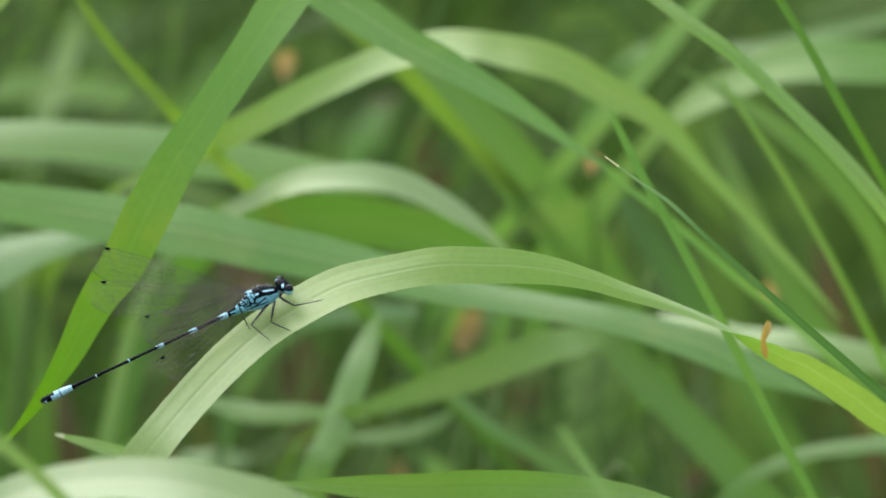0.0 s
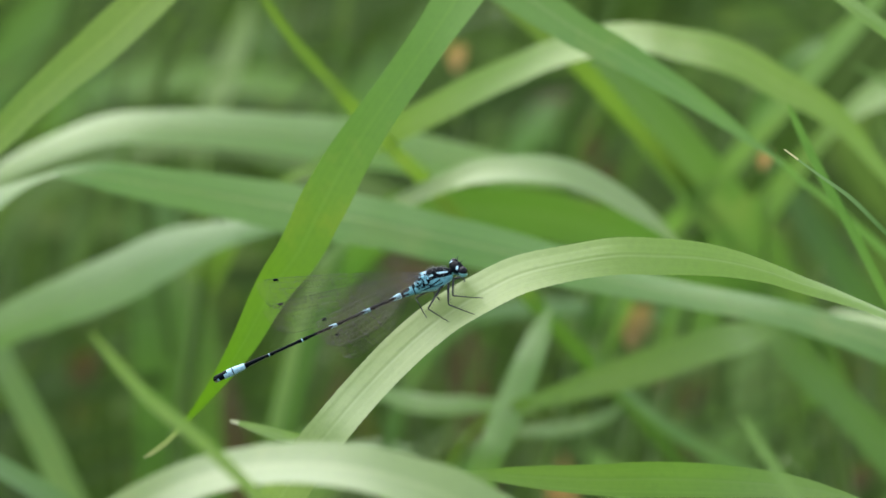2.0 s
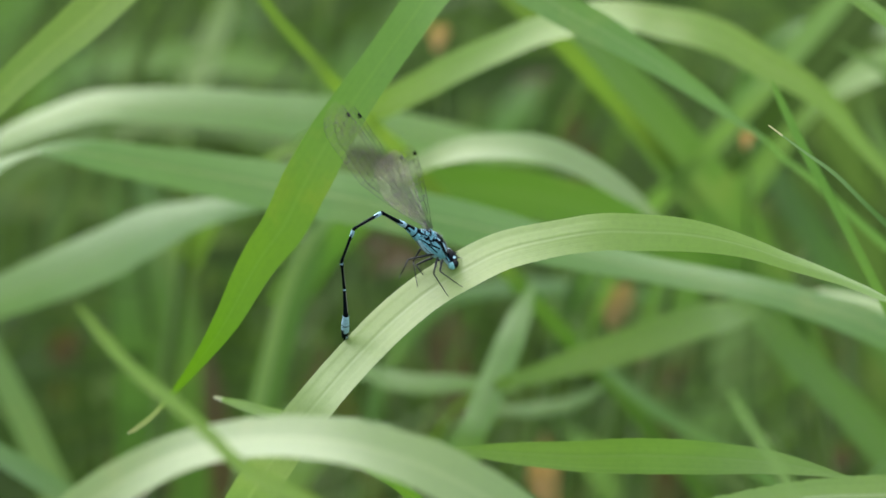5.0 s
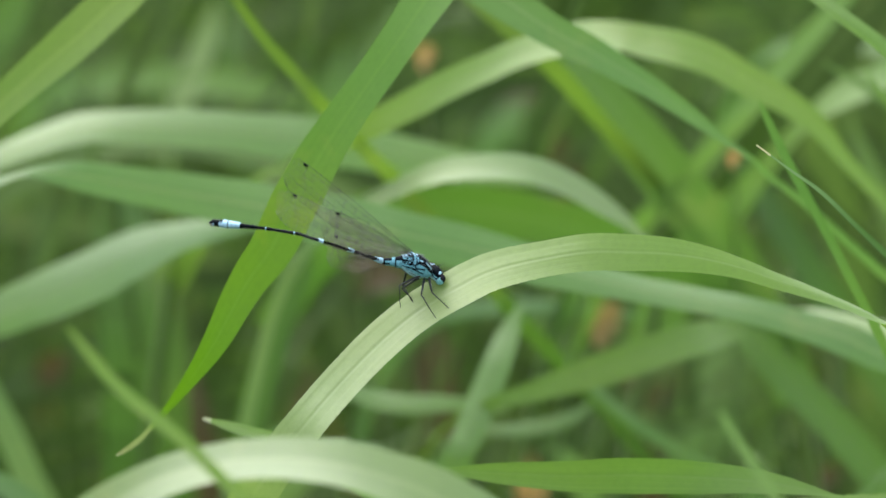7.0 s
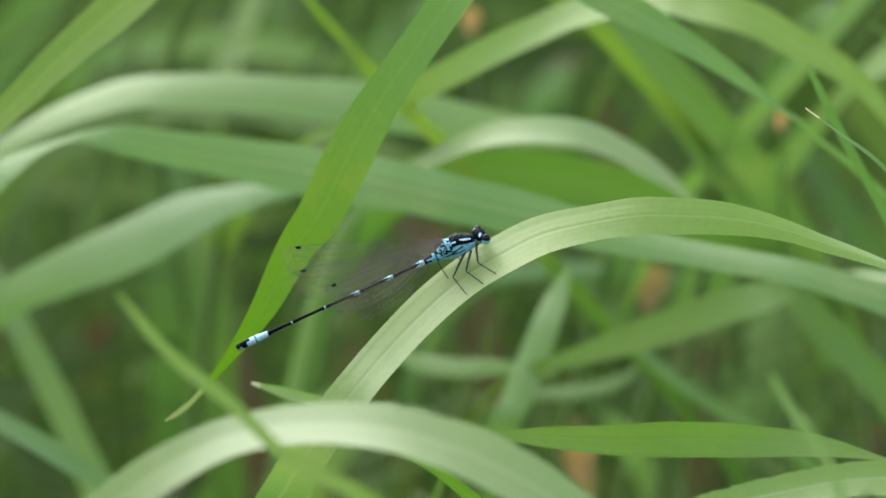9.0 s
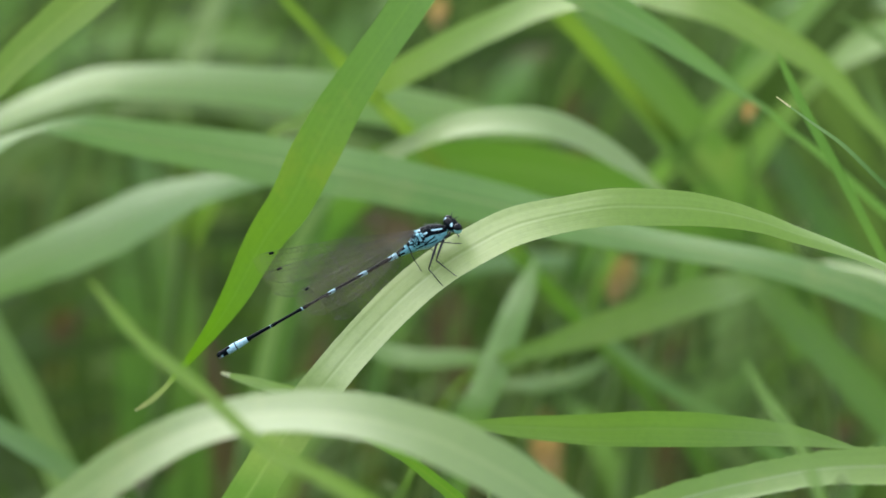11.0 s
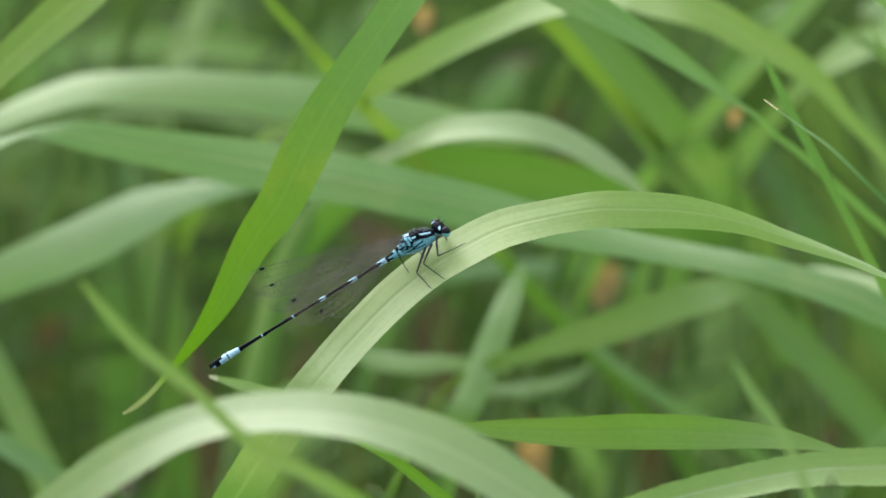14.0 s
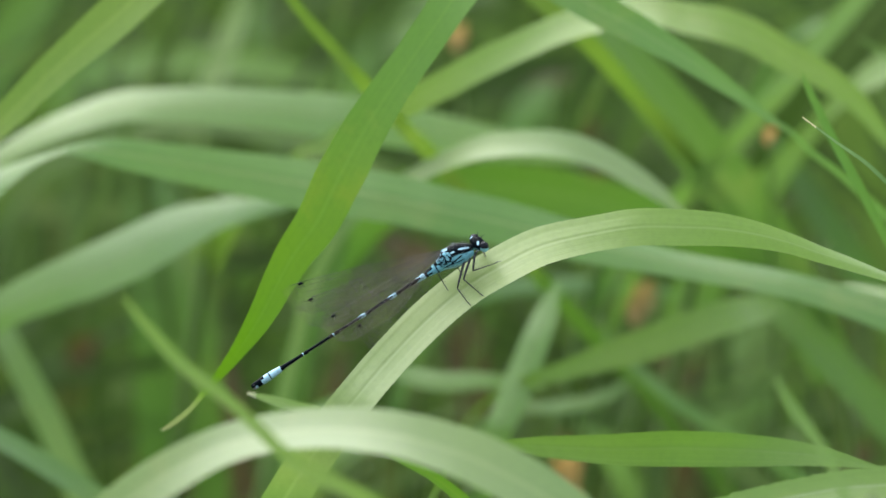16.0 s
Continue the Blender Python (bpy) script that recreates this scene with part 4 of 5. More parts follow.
def bowed_grass():
    """Blades bent over in arches between the nearer ones and the far meadow."""
    rng = random.Random(33)
    bm = bmesh.new()
    for n in range(170):
        y = rng.uniform(0.25, 0.75)
        x = rng.uniform(-0.3, 0.3)
        span = rng.uniform(0.08, 0.34) * rng.choice((-1, 1))
        top = 0.45 - 0.364 * y + rng.uniform(-0.06, 0.07)
        w = rng.uniform(3.5, 7.5)
        roll = rng.uniform(-20, 45)
        deep = rng.uniform(-0.08, 0.08)
        peak = rng.uniform(0.4, 0.75)
        rows = []
        for k in (0, 0.2, 0.4, 0.55, 0.7, 0.85, 1.0):
            rise = 1 - ((k - peak) / (peak if k < peak else 1.25 - peak)) ** 2
            rows.append(((x + span * k * k) * 1000, (y + deep * k) * 1000, (top * rise - 0.004) * 1000, w * (0.55 + 0.45 * math.sin(math.pi * min(1, 0.2 + 0.9 * k))) * (1 - k ** 6) + 0.2, roll * k))
        ribbon(bm, rows, steps=4, across=3, fold=0.08, seed=n)
    tagged(mesh_object("bowed_grass", bm, leaf_far), "loose green grass blades bowed over in arches", "grass", kind="stuff")


bowed_grass()


def stalk_thicket():
    """Stalks and narrow leaves standing close together in the shade behind the perch, some of them withered."""
    rng = random.Random(58)
    bm = bmesh.new()
    for n in range(330):
        y = 0.24 + 0.4 * rng.random() ** 1.1
        x = rng.uniform(-1, 1) * (0.11 + 0.16 * y)
        top = 0.45 - 0.364 * y + rng.uniform(-0.05, 0.045)
        lean, deep = rng.gauss(0, 0.05), rng.uniform(-0.03, 0.03)
        w = rng.uniform(1.2, 3.8)
        roll = rng.uniform(-55, 55)
        nod = rng.uniform(0.0, 0.08)
        rows = []
        for k in (0, 0.35, 0.6, 0.78, 0.9, 1.0):
            rows.append(((x + lean * k * k) * 1000, (y + deep * k) * 1000, (top * (k - nod * k ** 4) - 0.004) * 1000, w * (1 - k ** 5) + 0.2, roll))
        ribbon(bm, rows, steps=3, across=3, fold=0.1, seed=n)
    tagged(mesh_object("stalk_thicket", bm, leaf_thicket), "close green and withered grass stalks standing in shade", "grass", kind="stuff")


stalk_thicket()


def tangled_grass():
    """Fine blades and tips lying at all slants among the stalks, some of them pale."""
    rng = random.Random(91)
    bm = bmesh.new()
    for n in range(230):
        y = rng.uniform(0.2, 0.46)
        middle = 0.443 - 0.334 * y
        x, z = rng.uniform(-1, 1) * (0.055 + 0.07 * y), middle + rng.uniform(-0.05, 0.055)
        slant = rng.gauss(0.9, 0.75) * rng.choice((-1, 1))
        long = rng.uniform(0.012, 0.032)
        bow = rng.uniform(-0.008, 0.014)
        w = rng.uniform(0.7, 2.6)
        roll = rng.uniform(-50, 50)
        rows = []
        for k in (-1.0, -0.5, 0.0, 0.5, 1.0):
            rows.append(((x + long * k * math.cos(slant)) * 1000, (y + 0.01 * k) * 1000, (z + long * k * abs(math.sin(slant)) - bow * k * k) * 1000, w * (1 - 0.5 * (k + 1) ** 2 * 0.46) + 0.1, roll))
        ribbon(bm, rows, steps=3, across=3, fold=0.1, seed=n)
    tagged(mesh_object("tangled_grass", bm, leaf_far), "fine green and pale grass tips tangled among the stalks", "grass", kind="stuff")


tangled_grass()


def wide_meadow():
    """The meadow goes on all round, coarser with distance; it stays low where the camera looks across."""
    rng = np.random.default_rng(21)
    r = 14.0 * rng.random(110000) ** 0.8
    a = rng.uniform(0, 2 * math.pi, r.size)
    x, y = r * np.cos(a), r * np.sin(a)
    inside = (np.abs(x) < 0.33 + 0.33 * np.maximum(y, 0)) & (y > 0.0) & (y < 2.5)
    x, y, r = x[~inside], y[~inside], r[~inside]
    n = x.size
    h = rng.uniform(0.2, 0.48, n)
    low = (np.abs(x) < 0.4) & (y > -1.3) & (y < 0.1)
    h[low] *= 0.42
    lean = rng.uniform(-0.6, 0.6, (n, 2)) * h[:, None]
    turn_to = rng.uniform(0, math.pi, n)
    w = rng.uniform(0.0025, 0.0045, n) * (1 + 0.25 * np.maximum(r - 2, 0))
    bow = rng.uniform(0.1, 0.5, n)
    side = np.stack([np.cos(turn_to), np.sin(turn_to), np.zeros(n)], 1)
    steps = (0.0, 0.4, 0.75, 1.0)
    verts = np.zeros((n, 8, 3))
    for i, k in enumerate(steps):
        mid = np.stack([x + lean[:, 0] * k * k, y + lean[:, 1] * k * k, h * (k - bow * k ** 3) - 0.03], 1)
        half = side * (w * (1 - 0.95 * k ** 2))[:, None]
        verts[:, 2 * i], verts[:, 2 * i + 1] = mid - half, mid + half
    quads = np.array([[0, 1, 3, 2], [2, 3, 5, 4], [4, 5, 7, 6]])
    faces = (np.arange(n)[:, None, None] * 8 + quads[None]).reshape(-1, 4)
    me = bpy.data.meshes.new("meadow_around")
    me.vertices.add(n * 8)
    me.vertices.foreach_set("co", verts.ravel())
    me.loops.add(faces.size)
    me.loops.foreach_set("vertex_index", faces.ravel().astype(np.int32))
    me.polygons.add(len(faces))
    me.polygons.foreach_set("loop_start", np.arange(0, faces.size, 4, dtype=np.int32))
    me.polygons.foreach_set("loop_total", np.full(len(faces), 4, dtype=np.int32))
    layer = me.uv_layers.new(name="blade")
    corner = faces.ravel() % 8
    layer.data.foreach_set("uv", np.stack([corner % 2, (corner // 2) * 10.0], 1).ravel())
    me.update()
    me.materials.append(leaf_far)
    me.shade_smooth()
    tagged(new("meadow_around", me), "tall green meadow grass stretching away", "grass", kind="stuff")


wide_meadow()


def withered_leaf(x, y, z, size, turn, material, label):
    """A dead, curled leaf scrap caught among the stalks."""
    bm = bmesh.new()
    rows = []
    for k in range(7):
        q = k / 6
        rows.append((x + size * (q - 0.5) * math.cos(turn), y + size * 0.15 * math.sin(q * 5), z + size * (q - 0.5) * math.sin(turn) + size * 0.12 * math.sin(q * 3), size * 0.62 * math.sin(math.pi * (0.08 + 0.86 * q)), 20 * math.sin(q * 4)))
    ribbon(bm, rows, steps=4, across=6, fold=0.2, ragged=0.4, seed=x)
    ob = tagged(mesh_object("withered_leaf", bm, material), label, "dead leaf", "withered leaf scraps")
    bm = bmesh.new()
    stem(bm, [(x, y + 1, z), (x + 4, y + 6, z * 0.6), (x + 2, y + 8, -8)], (0.3, 0.4, 0.5))
    part("stalk", bm, stalk_green, ob)


withered_leaf(4.6, 199.8, 414.1, 4.6, 1.3, leaf_dry, "withered orange-brown leaf scrap caught among stalks")
withered_leaf(31.6, 167.2, 383.0, 7.5, 1.2, leaf_dry, "withered orange-brown leaf scrap caught among stalks")
withered_leaf(-5.2, 217.1, 374.1, 5.0, 0.4, leaf_brown, "rotten dark brown leaf scrap among grass stalks")
withered_leaf(-36.3, 237.8, 343.2, 9, 1.0, leaf_brown, "rotten dark brown leaf scrap among grass stalks")
withered_leaf(49.0, 147.3, 416.0, 3.0, 1.2, leaf_dry, "withered orange-brown leaf scrap caught among stalks")
withered_leaf(78.1, 178.3, 384.4, 5, 0.7, leaf_dry, "withered orange-brown leaf scrap caught among stalks")
withered_leaf(-41.9, 203.5, 336.5, 12, 0.5, leaf_brown, "rotten dark brown leaf scrap among grass stalks")
withered_leaf(21.1, 177.0, 351.4, 8, 1.3, leaf_dry, "withered orange-brown leaf scrap caught among stalks")
withered_leaf(-56.0, 258.1, 340.4, 9, 1.2, leaf_brown, "rotten dark brown leaf scrap among grass stalks")
withered_leaf(-2.1, 225.6, 368.0, 9, 0.4, leaf_brown, "rotten dark brown leaf scrap among grass stalks")
withered_leaf(41.5, 237.8, 343.2, 9, 1.1, leaf_brown, "rotten dark brown leaf scrap among grass stalks")
withered_leaf(6.8, 230.3, 351.9, 10, 0.9, leaf_brown, "rotten dark brown leaf scrap among grass stalks")
withered_leaf(68.1, 224.2, 334.9, 8, 0.9, leaf_brown, "rotten dark brown leaf scrap among grass stalks")
withered_leaf(21.3, 292.9, 377.6, 9, 0.3, leaf_brown, "rotten dark brown leaf scrap among grass stalks")

# ---------------------------------------------------------------- damselfly


def tube(bm, line, radii, sides=12, shade=None, squash=1.0):
    """A closed tube along points; shade(k, angle) picks the material slot."""
    rings = []
    for i, (c, r) in enumerate(zip(line, radii)):
        c = Vector(c)
        a = Vector(line[max(i - 1, 0)])
        b = Vector(line[min(i + 1, len(line) - 1)])
        t = (b - a).normalized()
        side = Vector((0, 1, 0)) if abs(t.y) < 0.9 else Vector((1, 0, 0))
        up = side.cross(t).normalized()
        if up.z < 0:
            up = -up
        side = t.cross(up).normalized()
        rings.append([bm.verts.new((c + (up * math.cos(q) * squash + side * math.sin(q)) * r) * MM)
                      for q in (2 * math.pi * (j + 0.5) / sides for j in range(sides))])
    for i in range(len(rings) - 1):
        for j in range(sides):
            f = bm.faces.new((rings[i][j], rings[i][(j + 1) % sides], rings[i + 1][(j + 1) % sides], rings[i + 1][j]))
            if shade:
                angle = (360.0 * (j + 1) / sides + 180) % 360 - 180
                f.material_index = shade((i + 0.5) / (len(rings) - 1), angle)
    for ring, slot in ((rings[0], 0), (rings[-1], 1)):
        try:
            f = bm.faces.new(ring)
            if shade:
                f.material_index = shade(slot * 0.98 + 0.01, 0)
        except ValueError:
            pass
    bmesh.ops.recalc_face_normals(bm, faces=bm.faces)


def ball(bm, centre, size, shade=None, u=20, v=14):
    made = bmesh.ops.create_uvsphere(bm, u_segments=u, v_segments=v, radius=1.0)["verts"]
    for vert in made:
        vert.co = Vector((vert.co.x * size[0] + centre[0], vert.co.y * size[1] + centre[1], vert.co.z * size[2] + centre[2])) * MM
    if shade:
        for f in {f for vert in made for f in vert.link_faces}:
            c = f.calc_center_median() / MM - Vector(centre)
            f.material_index = shade(c.x / size[0], c.y / size[1], c.z / size[2])


CHITIN = [chitin_black, chitin_blue, chitin_pale, chitin_grey]
SEGMENTS = (0.9, 1.45, 4.2, 4.5, 4.63, 4.53, 3.42, 1.65, 1.25, 0.95)
THORAX_REAR = Vector((-1.95, 0, 0.0))


def thorax_shade(k, angle):
    a = abs(angle)
    # wing roots: a mosaic of black seams and blue plates
    if k < 0.40 and a < 88:
        seam = noise.noise(Vector((k * 19, angle * 0.06, 3.3))) + 0.8 * noise.noise(Vector((k * 48, angle * 0.15, 7.1)))
        return (2 if a < 30 else 1) if seam > 0.08 else 0
    if a < 35:
        return 0
    if a < 48:
        return 2 if 0.62 < k < 0.90 and a < 39 + 60 * (k - 0.58) or 0.42 < k < 0.52 and a > 37 else 0
    if a < 68 + 4 * math.sin(k * 9):
        return 0
    if 97 < a < 103 and 0.16 < k < 0.70:
        return 0
    if abs(a - 76 - 60 * (0.66 - k)) < 4 and k < 0.66:
        return 0
    if 126 < a < 131 and 0.3 < k < 0.68:
        return 0
    if a > 150:
        return 3
    return 1 if a < 118 else 2


def segment_shade(number):
    def shade(k, angle):
        a = abs(angle)
        if number == 0:
            return 0 if a < 60 or k > 0.85 else 1
        if number == 1:
            if k > 0.86:
                return 0
            if a < 60 and 0.25 < k:
                return 0
            if 78 < a < 108 and k > 0.45:
                return 0
            return 1
        if number in (2, 3, 4):
            blue = (0.26, 0.22, 0.20)[number - 2] + 0.07 * math.cos(radians(angle * 3))
            if k < 0.035:
                return 0
            if k < blue:
                return 2
            return 3 if a > 112 and 0.3 < k < 0.88 else 0
        if number in (5, 6):
            if 0.03 < k < 0.085:
                return 2
            return 3 if a > 112 and 0.15 < k < 0.9 else 0
        if number == 7:
            return 0 if k < 0.05 or k > 0.96 else (2 if a < 140 else 1)
        if number == 8:
            if k > 0.60 and a < 60:
                return 0
            return 2 if k > 0.06 else 0
        return 0 if k < 0.75 or a < 90 else 2
    return shade


def segment_mesh(number, length):
    bm = bmesh.new()
    base = (0.78, 0.58, 0.34, 0.24, 0.21, 0.20, 0.20, 0.34, 0.46, 0.43)[number]
    tip = (0.62, 0.36, 0.20, 0.19, 0.19, 0.20, 0.33, 0.46, 0.46, 0.40)[number]
    n = 26
    line, radii = [], []
    for i in range(n + 1):
        k = i / n
        r = base + (tip - base) * k
        r *= 1 - 0.10 * math.exp(-(k / 0.06) ** 2) + (0.22 * math.exp(-((k - 0.93) / 0.06) ** 2) + 0.22 * math.exp(-((k - 0.13) / 0.08) ** 2) if 1 < number < 6 else 0)
        line.append((-length * k, 0, 0))
        radii.append(r * (0.92 if 1 < number < 7 else 1))
    tube(bm, line, radii, 24, segment_shade(number), 1.05)
    if number == 9:
        for s in (-1, 1):
            tube(bm, [(-0.8, 0.2 * s, 0.1), (-1.15, 0.26 * s, 0.12), (-1.4, 0.22 * s, 0.02)], (0.2, 0.18, 0.08), 8)
            tube(bm, [(-0.8, 0.18 * s, -0.15), (-1.15, 0.2 * s, -0.22), (-1.35, 0.18 * s, -0.2)], (0.2, 0.17, 0.08), 8, lambda k, angle: 3)
    return bm


def wing_outline(k):
    """Height of the wing's edges above and below its main rib at k of its length."""
    stalk = min(1.0, max(0.0, (k - 0.10) / 0.40))
    round_off = math.sqrt(max(0.0, 1 - max(0.0, (k - 0.80) / 0.20) ** 2.2))
    return (0.25 + 0.35 * stalk) * round_off, -(0.3 + 3.1 * stalk ** 0.8) * round_off


def wing(parent, length, name="wing"):
    bm = bmesh.new()
    rows, n = [], 44
    for i in range(n + 1):
        k = i / n
        hi, lo = wing_outline(k)
        rows.append([bm.verts.new(Vector((-length * k, 0.05 * math.sin(k * 9 + j), lo + (hi - lo) * j / 6)) * MM) for j in range(7)])
    for a, b in zip(rows, rows[1:]):
        for j in range(6):
            try:
                bm.faces.new((a[j], a[j + 1], b[j + 1], b[j]))
            except ValueError:
                pass
    ob = part(name, bm, wing_membrane, parent, "clear wing membrane folded back along the abdomen")
    bm = bmesh.new()

    def vein(points, thick):
        tube(bm, points, [thick] * len(points), 4)

    for level, thick in ((1.0, 0.034), (0.86, 0.026), (0.66, 0.021), (0.5, 0.02), (0.34, 0.019), (0.18, 0.018), (0.0, 0.026)):
        line = []
        for i in range(1, 30):
            k = i / 30 * (0.985 if level in (0.0, 1.0) else 0.955)
            hi, lo = wing_outline(k)
            line.append((-length * k, 0.0, lo + (hi - lo) * level))
        vein(line, thick)
    rng = random.Random(3)
    for i in range(320):
        k = 0.2 + 0.75 * i / 320
        hi, lo = wing_outline(k)
        a = rng.choice((0.0, 0.18, 0.34, 0.5, 0.66, 0.86))
        b = {0.0: 0.18, 0.18: 0.34, 0.34: 0.5, 0.5: 0.66, 0.66: 0.86, 0.86: 1.0}[a]
        vein([(-length * k, 0, lo + (hi - lo) * a), (-length * (k + 0.006), 0, lo + (hi - lo) * b)], 0.014)
    part("vein_net", bm, wing_vein, ob, "fine dark wing vein net")
    bm = bmesh.new()
    hi, lo = wing_outline(0.88)
    top = hi
    pts = [(-length * 0.874, top), (-length * 0.902, top - 0.08), (-length * 0.894, top - 0.36), (-length * 0.864, top - 0.26)]
    front = [bm.verts.new(Vector((x, -0.06, z)) * MM) for x, z in pts]
    back = [bm.verts.new(Vector((x, 0.06, z)) * MM) for x, z in pts]
    bm.faces.new(front)
    bm.faces.new(back[::-1])
    for i in range(4):
        bm.faces.new((front[i], back[i], back[(i + 1) % 4], front[(i + 1) % 4]))
    part("wing_spot", bm, chitin_black, ob, "small black wing spot")
    return ob


def damselfly():
    body = new("damselfly")
    tagged(body, "slender blue and black damselfly clinging to a grass blade", "damselfly")
    made = {"body": body, "segments": [], "wings": [], "legs": []}
    lean = Matrix.Rotation(radians(28), 4, "X")
    # thorax
    bm = bmesh.new()
    line, radii = [], []
    for i in range(91):
        k = i / 90
        x = -2.4 + 4.6 * k
        r = 1.30 * math.sin(math.pi * (0.14 + 0.72 * k)) ** 0.75
        r *= 0.92 + 0.1 * math.sin(k * 3.1)
        line.append((x, 0, 0.05 + 0.25 * math.sin(math.pi * k)))
        radii.append(r)
    tube(bm, line, radii, 120, thorax_shade, 1.06)
    for s in (-1, 1):
        for x in (-1.2, -0.5):
            ball(bm, (x, 0.45 * s, 1.28), (0.42, 0.26, 0.26), lambda a, b, c: 1 if c > 0.1 and abs(a) < 0.6 else 0, 10, 8)
    thorax = part("thorax", bm, CHITIN, body, "blue thorax with black shoulder stripes")
    thorax.matrix_basis = lean
    rng = random.Random(8)
    bm = bmesh.new()
    for _ in range(150):
        k, q = rng.uniform(0.15, 0.98), radians(rng.uniform(-75, 75))
        r = 1.25 * math.sin(math.pi * (0.14 + 0.72 * k)) ** 0.75
        out = Vector((rng.uniform(-0.5, 0.3), math.sin(q), math.cos(q)))
        at = Vector((-2.4 + 4.6 * k, math.sin(q) * r, 0.05 + 0.25 * math.sin(math.pi * k) + math.cos(q) * r * 1.06))
        tube(bm, [tuple(at), tuple(at + out * rng.uniform(0.2, 0.42))], (0.016, 0.006), 3)
    part("hair_coat", bm, hair_pale, thorax, "short pale hairs")
    # head
    bm = bmesh.new()

    def face(x, y, z):
        if z > -0.1 and ((abs(y) - 0.50 + 0.25 * x) / 0.135) ** 2 + ((x + 0.36) / 0.27) ** 2 < 0.9 + 0.9 * (x + 0.36):
            return 2
        if x > 0.35 and z < 0.15:
            return 1
        if z < -0.4:
            return 2
        if x < -0.2 and 0.2 < abs(y) < 0.8 and -0.3 < z < -0.12:
            return 1
        return 0
    ball(bm, (0, 0, 0), (0.82, 1.55, 0.85), face, 48, 36)
    ball(bm, (0.55, 0, -0.42), (0.5, 0.62, 0.42), lambda x, y, z: 1 if z < 0.3 else 0, 14, 10)
    for y in (-0.3, 0.3):
        ball(bm, (0.25, y, 0.74), (0.16, 0.14, 0.14), lambda x, y, z: 0, 8, 6)
    rng = random.Random(5)
    for _ in range(50):
        q = rng.uniform(-1.2, 1.2)
        at = Vector((rng.uniform(-0.5, 0.5), 1.2 * math.sin(q), 0.78 * math.cos(q)))
        tube(bm, [tuple(at), tuple(at * 1.0 + Vector((rng.uniform(-0.15, 0.1), 0.12 * math.sin(q), 0.28)))], (0.016, 0.006), 3, lambda k, a: 0)
    tube(bm, [(-1.25, 0, -0.2), (-0.5, 0, -0.1)], (0.45, 0.5), 12, lambda k, a: 0 if abs(a) < 70 else 1)
    head = part("head", bm, CHITIN, body, "black head with blue face and spots")
    # turned a little aside, its crown towards the light
    far = Vector((-0.26, 0.795, 0.544)).normalized()
    crown = Vector((1, 0, -0.1)).cross(far).normalized()
    front = far.cross(crown)
    head.matrix_basis = Matrix.Translation(Vector((3.05, 0, 0.5)) * MM) @ Matrix((front, far, crown)).transposed().to_4x4() @ Matrix.Scale(0.96, 4)
    made["head"] = head
    for s in (-1, 1):
        bm = bmesh.new()
        ball(bm, (0.22, 1.28 * s, -0.1), (0.62, 0.58, 0.72), lambda x, y, z: 0 if z > 0.0 - 0.35 * x else 1, 36, 28)
        part("eye", bm, [eye_dark, eye_blue], head, "dark brown eye, blue-green below")
        bm = bmesh.new()
        tube(bm, [(0.45, 0.4 * s, 0.6), (0.55, 0.5 * s, 0.85), (0.75, 0.65 * s, 1.05), (1.0, 0.8 * s, 1.15)], (0.08, 0.06, 0.035, 0.015), 6)
        part("antenna", bm, leg_black, head)
    # abdomen
    for number, length in enumerate(SEGMENTS):
        ob = part("abdomen_segment", segment_mesh(number, length), CHITIN, body,
                  "pale blue tail segment" if number in (7, 8) else "")
        made["segments"].append(ob)
    # wings
    for n in range(4):
        made["wings"].append(wing(body, 20.7 if n < 2 else 19.5))
    # legs
    for hip, feet, femur, tibia, bend in LEGS:
        bm = bmesh.new()
        tube(bm, [(0, 0, 0), (femur * 0.3, 0, 0.05), (femur * 0.8, 0, 0.03), (femur, 0, 0)], (0.16, 0.15, 0.11, 0.08), 8)
        for i in range(5):
            x = femur * (0.35 + 0.13 * i)
            tube(bm, [(x, 0, -0.05), (x + 0.12, 0.04, -0.42)], (0.025, 0.008), 4)
        upper = part("leg", bm, leg_black, body, "thin black bristly leg")
        bm = bmesh.new()
        tube(bm, [(0, 0, 0), (tibia * 0.5, 0, 0), (tibia, 0, 0)], (0.085, 0.065, 0.05), 8)
        for i in range(6):
            x = tibia * (0.15 + 0.14 * i)
            tube(bm, [(x, 0, -0.02), (x + 0.15, 0.03, -0.4)], (0.022, 0.007), 4)
        lower = part("shin", bm, leg_black, upper)
        bm = bmesh.new()
        tube(bm, [(tibia - 0.02, 0, 0), (tibia + 0.5, 0, -0.06), (tibia + 0.85, 0, -0.03)], (0.055, 0.05, 0.03), 6)
        for s in (-1, 1):
            tube(bm, [(tibia + 0.8, 0, -0.03), (tibia + 1.0, 0.12 * s, -0.08)], (0.03, 0.01), 4)
        foot = part("foot", bm, leg_black, upper)
        made["legs"].append((upper, lower, foot))
    return made


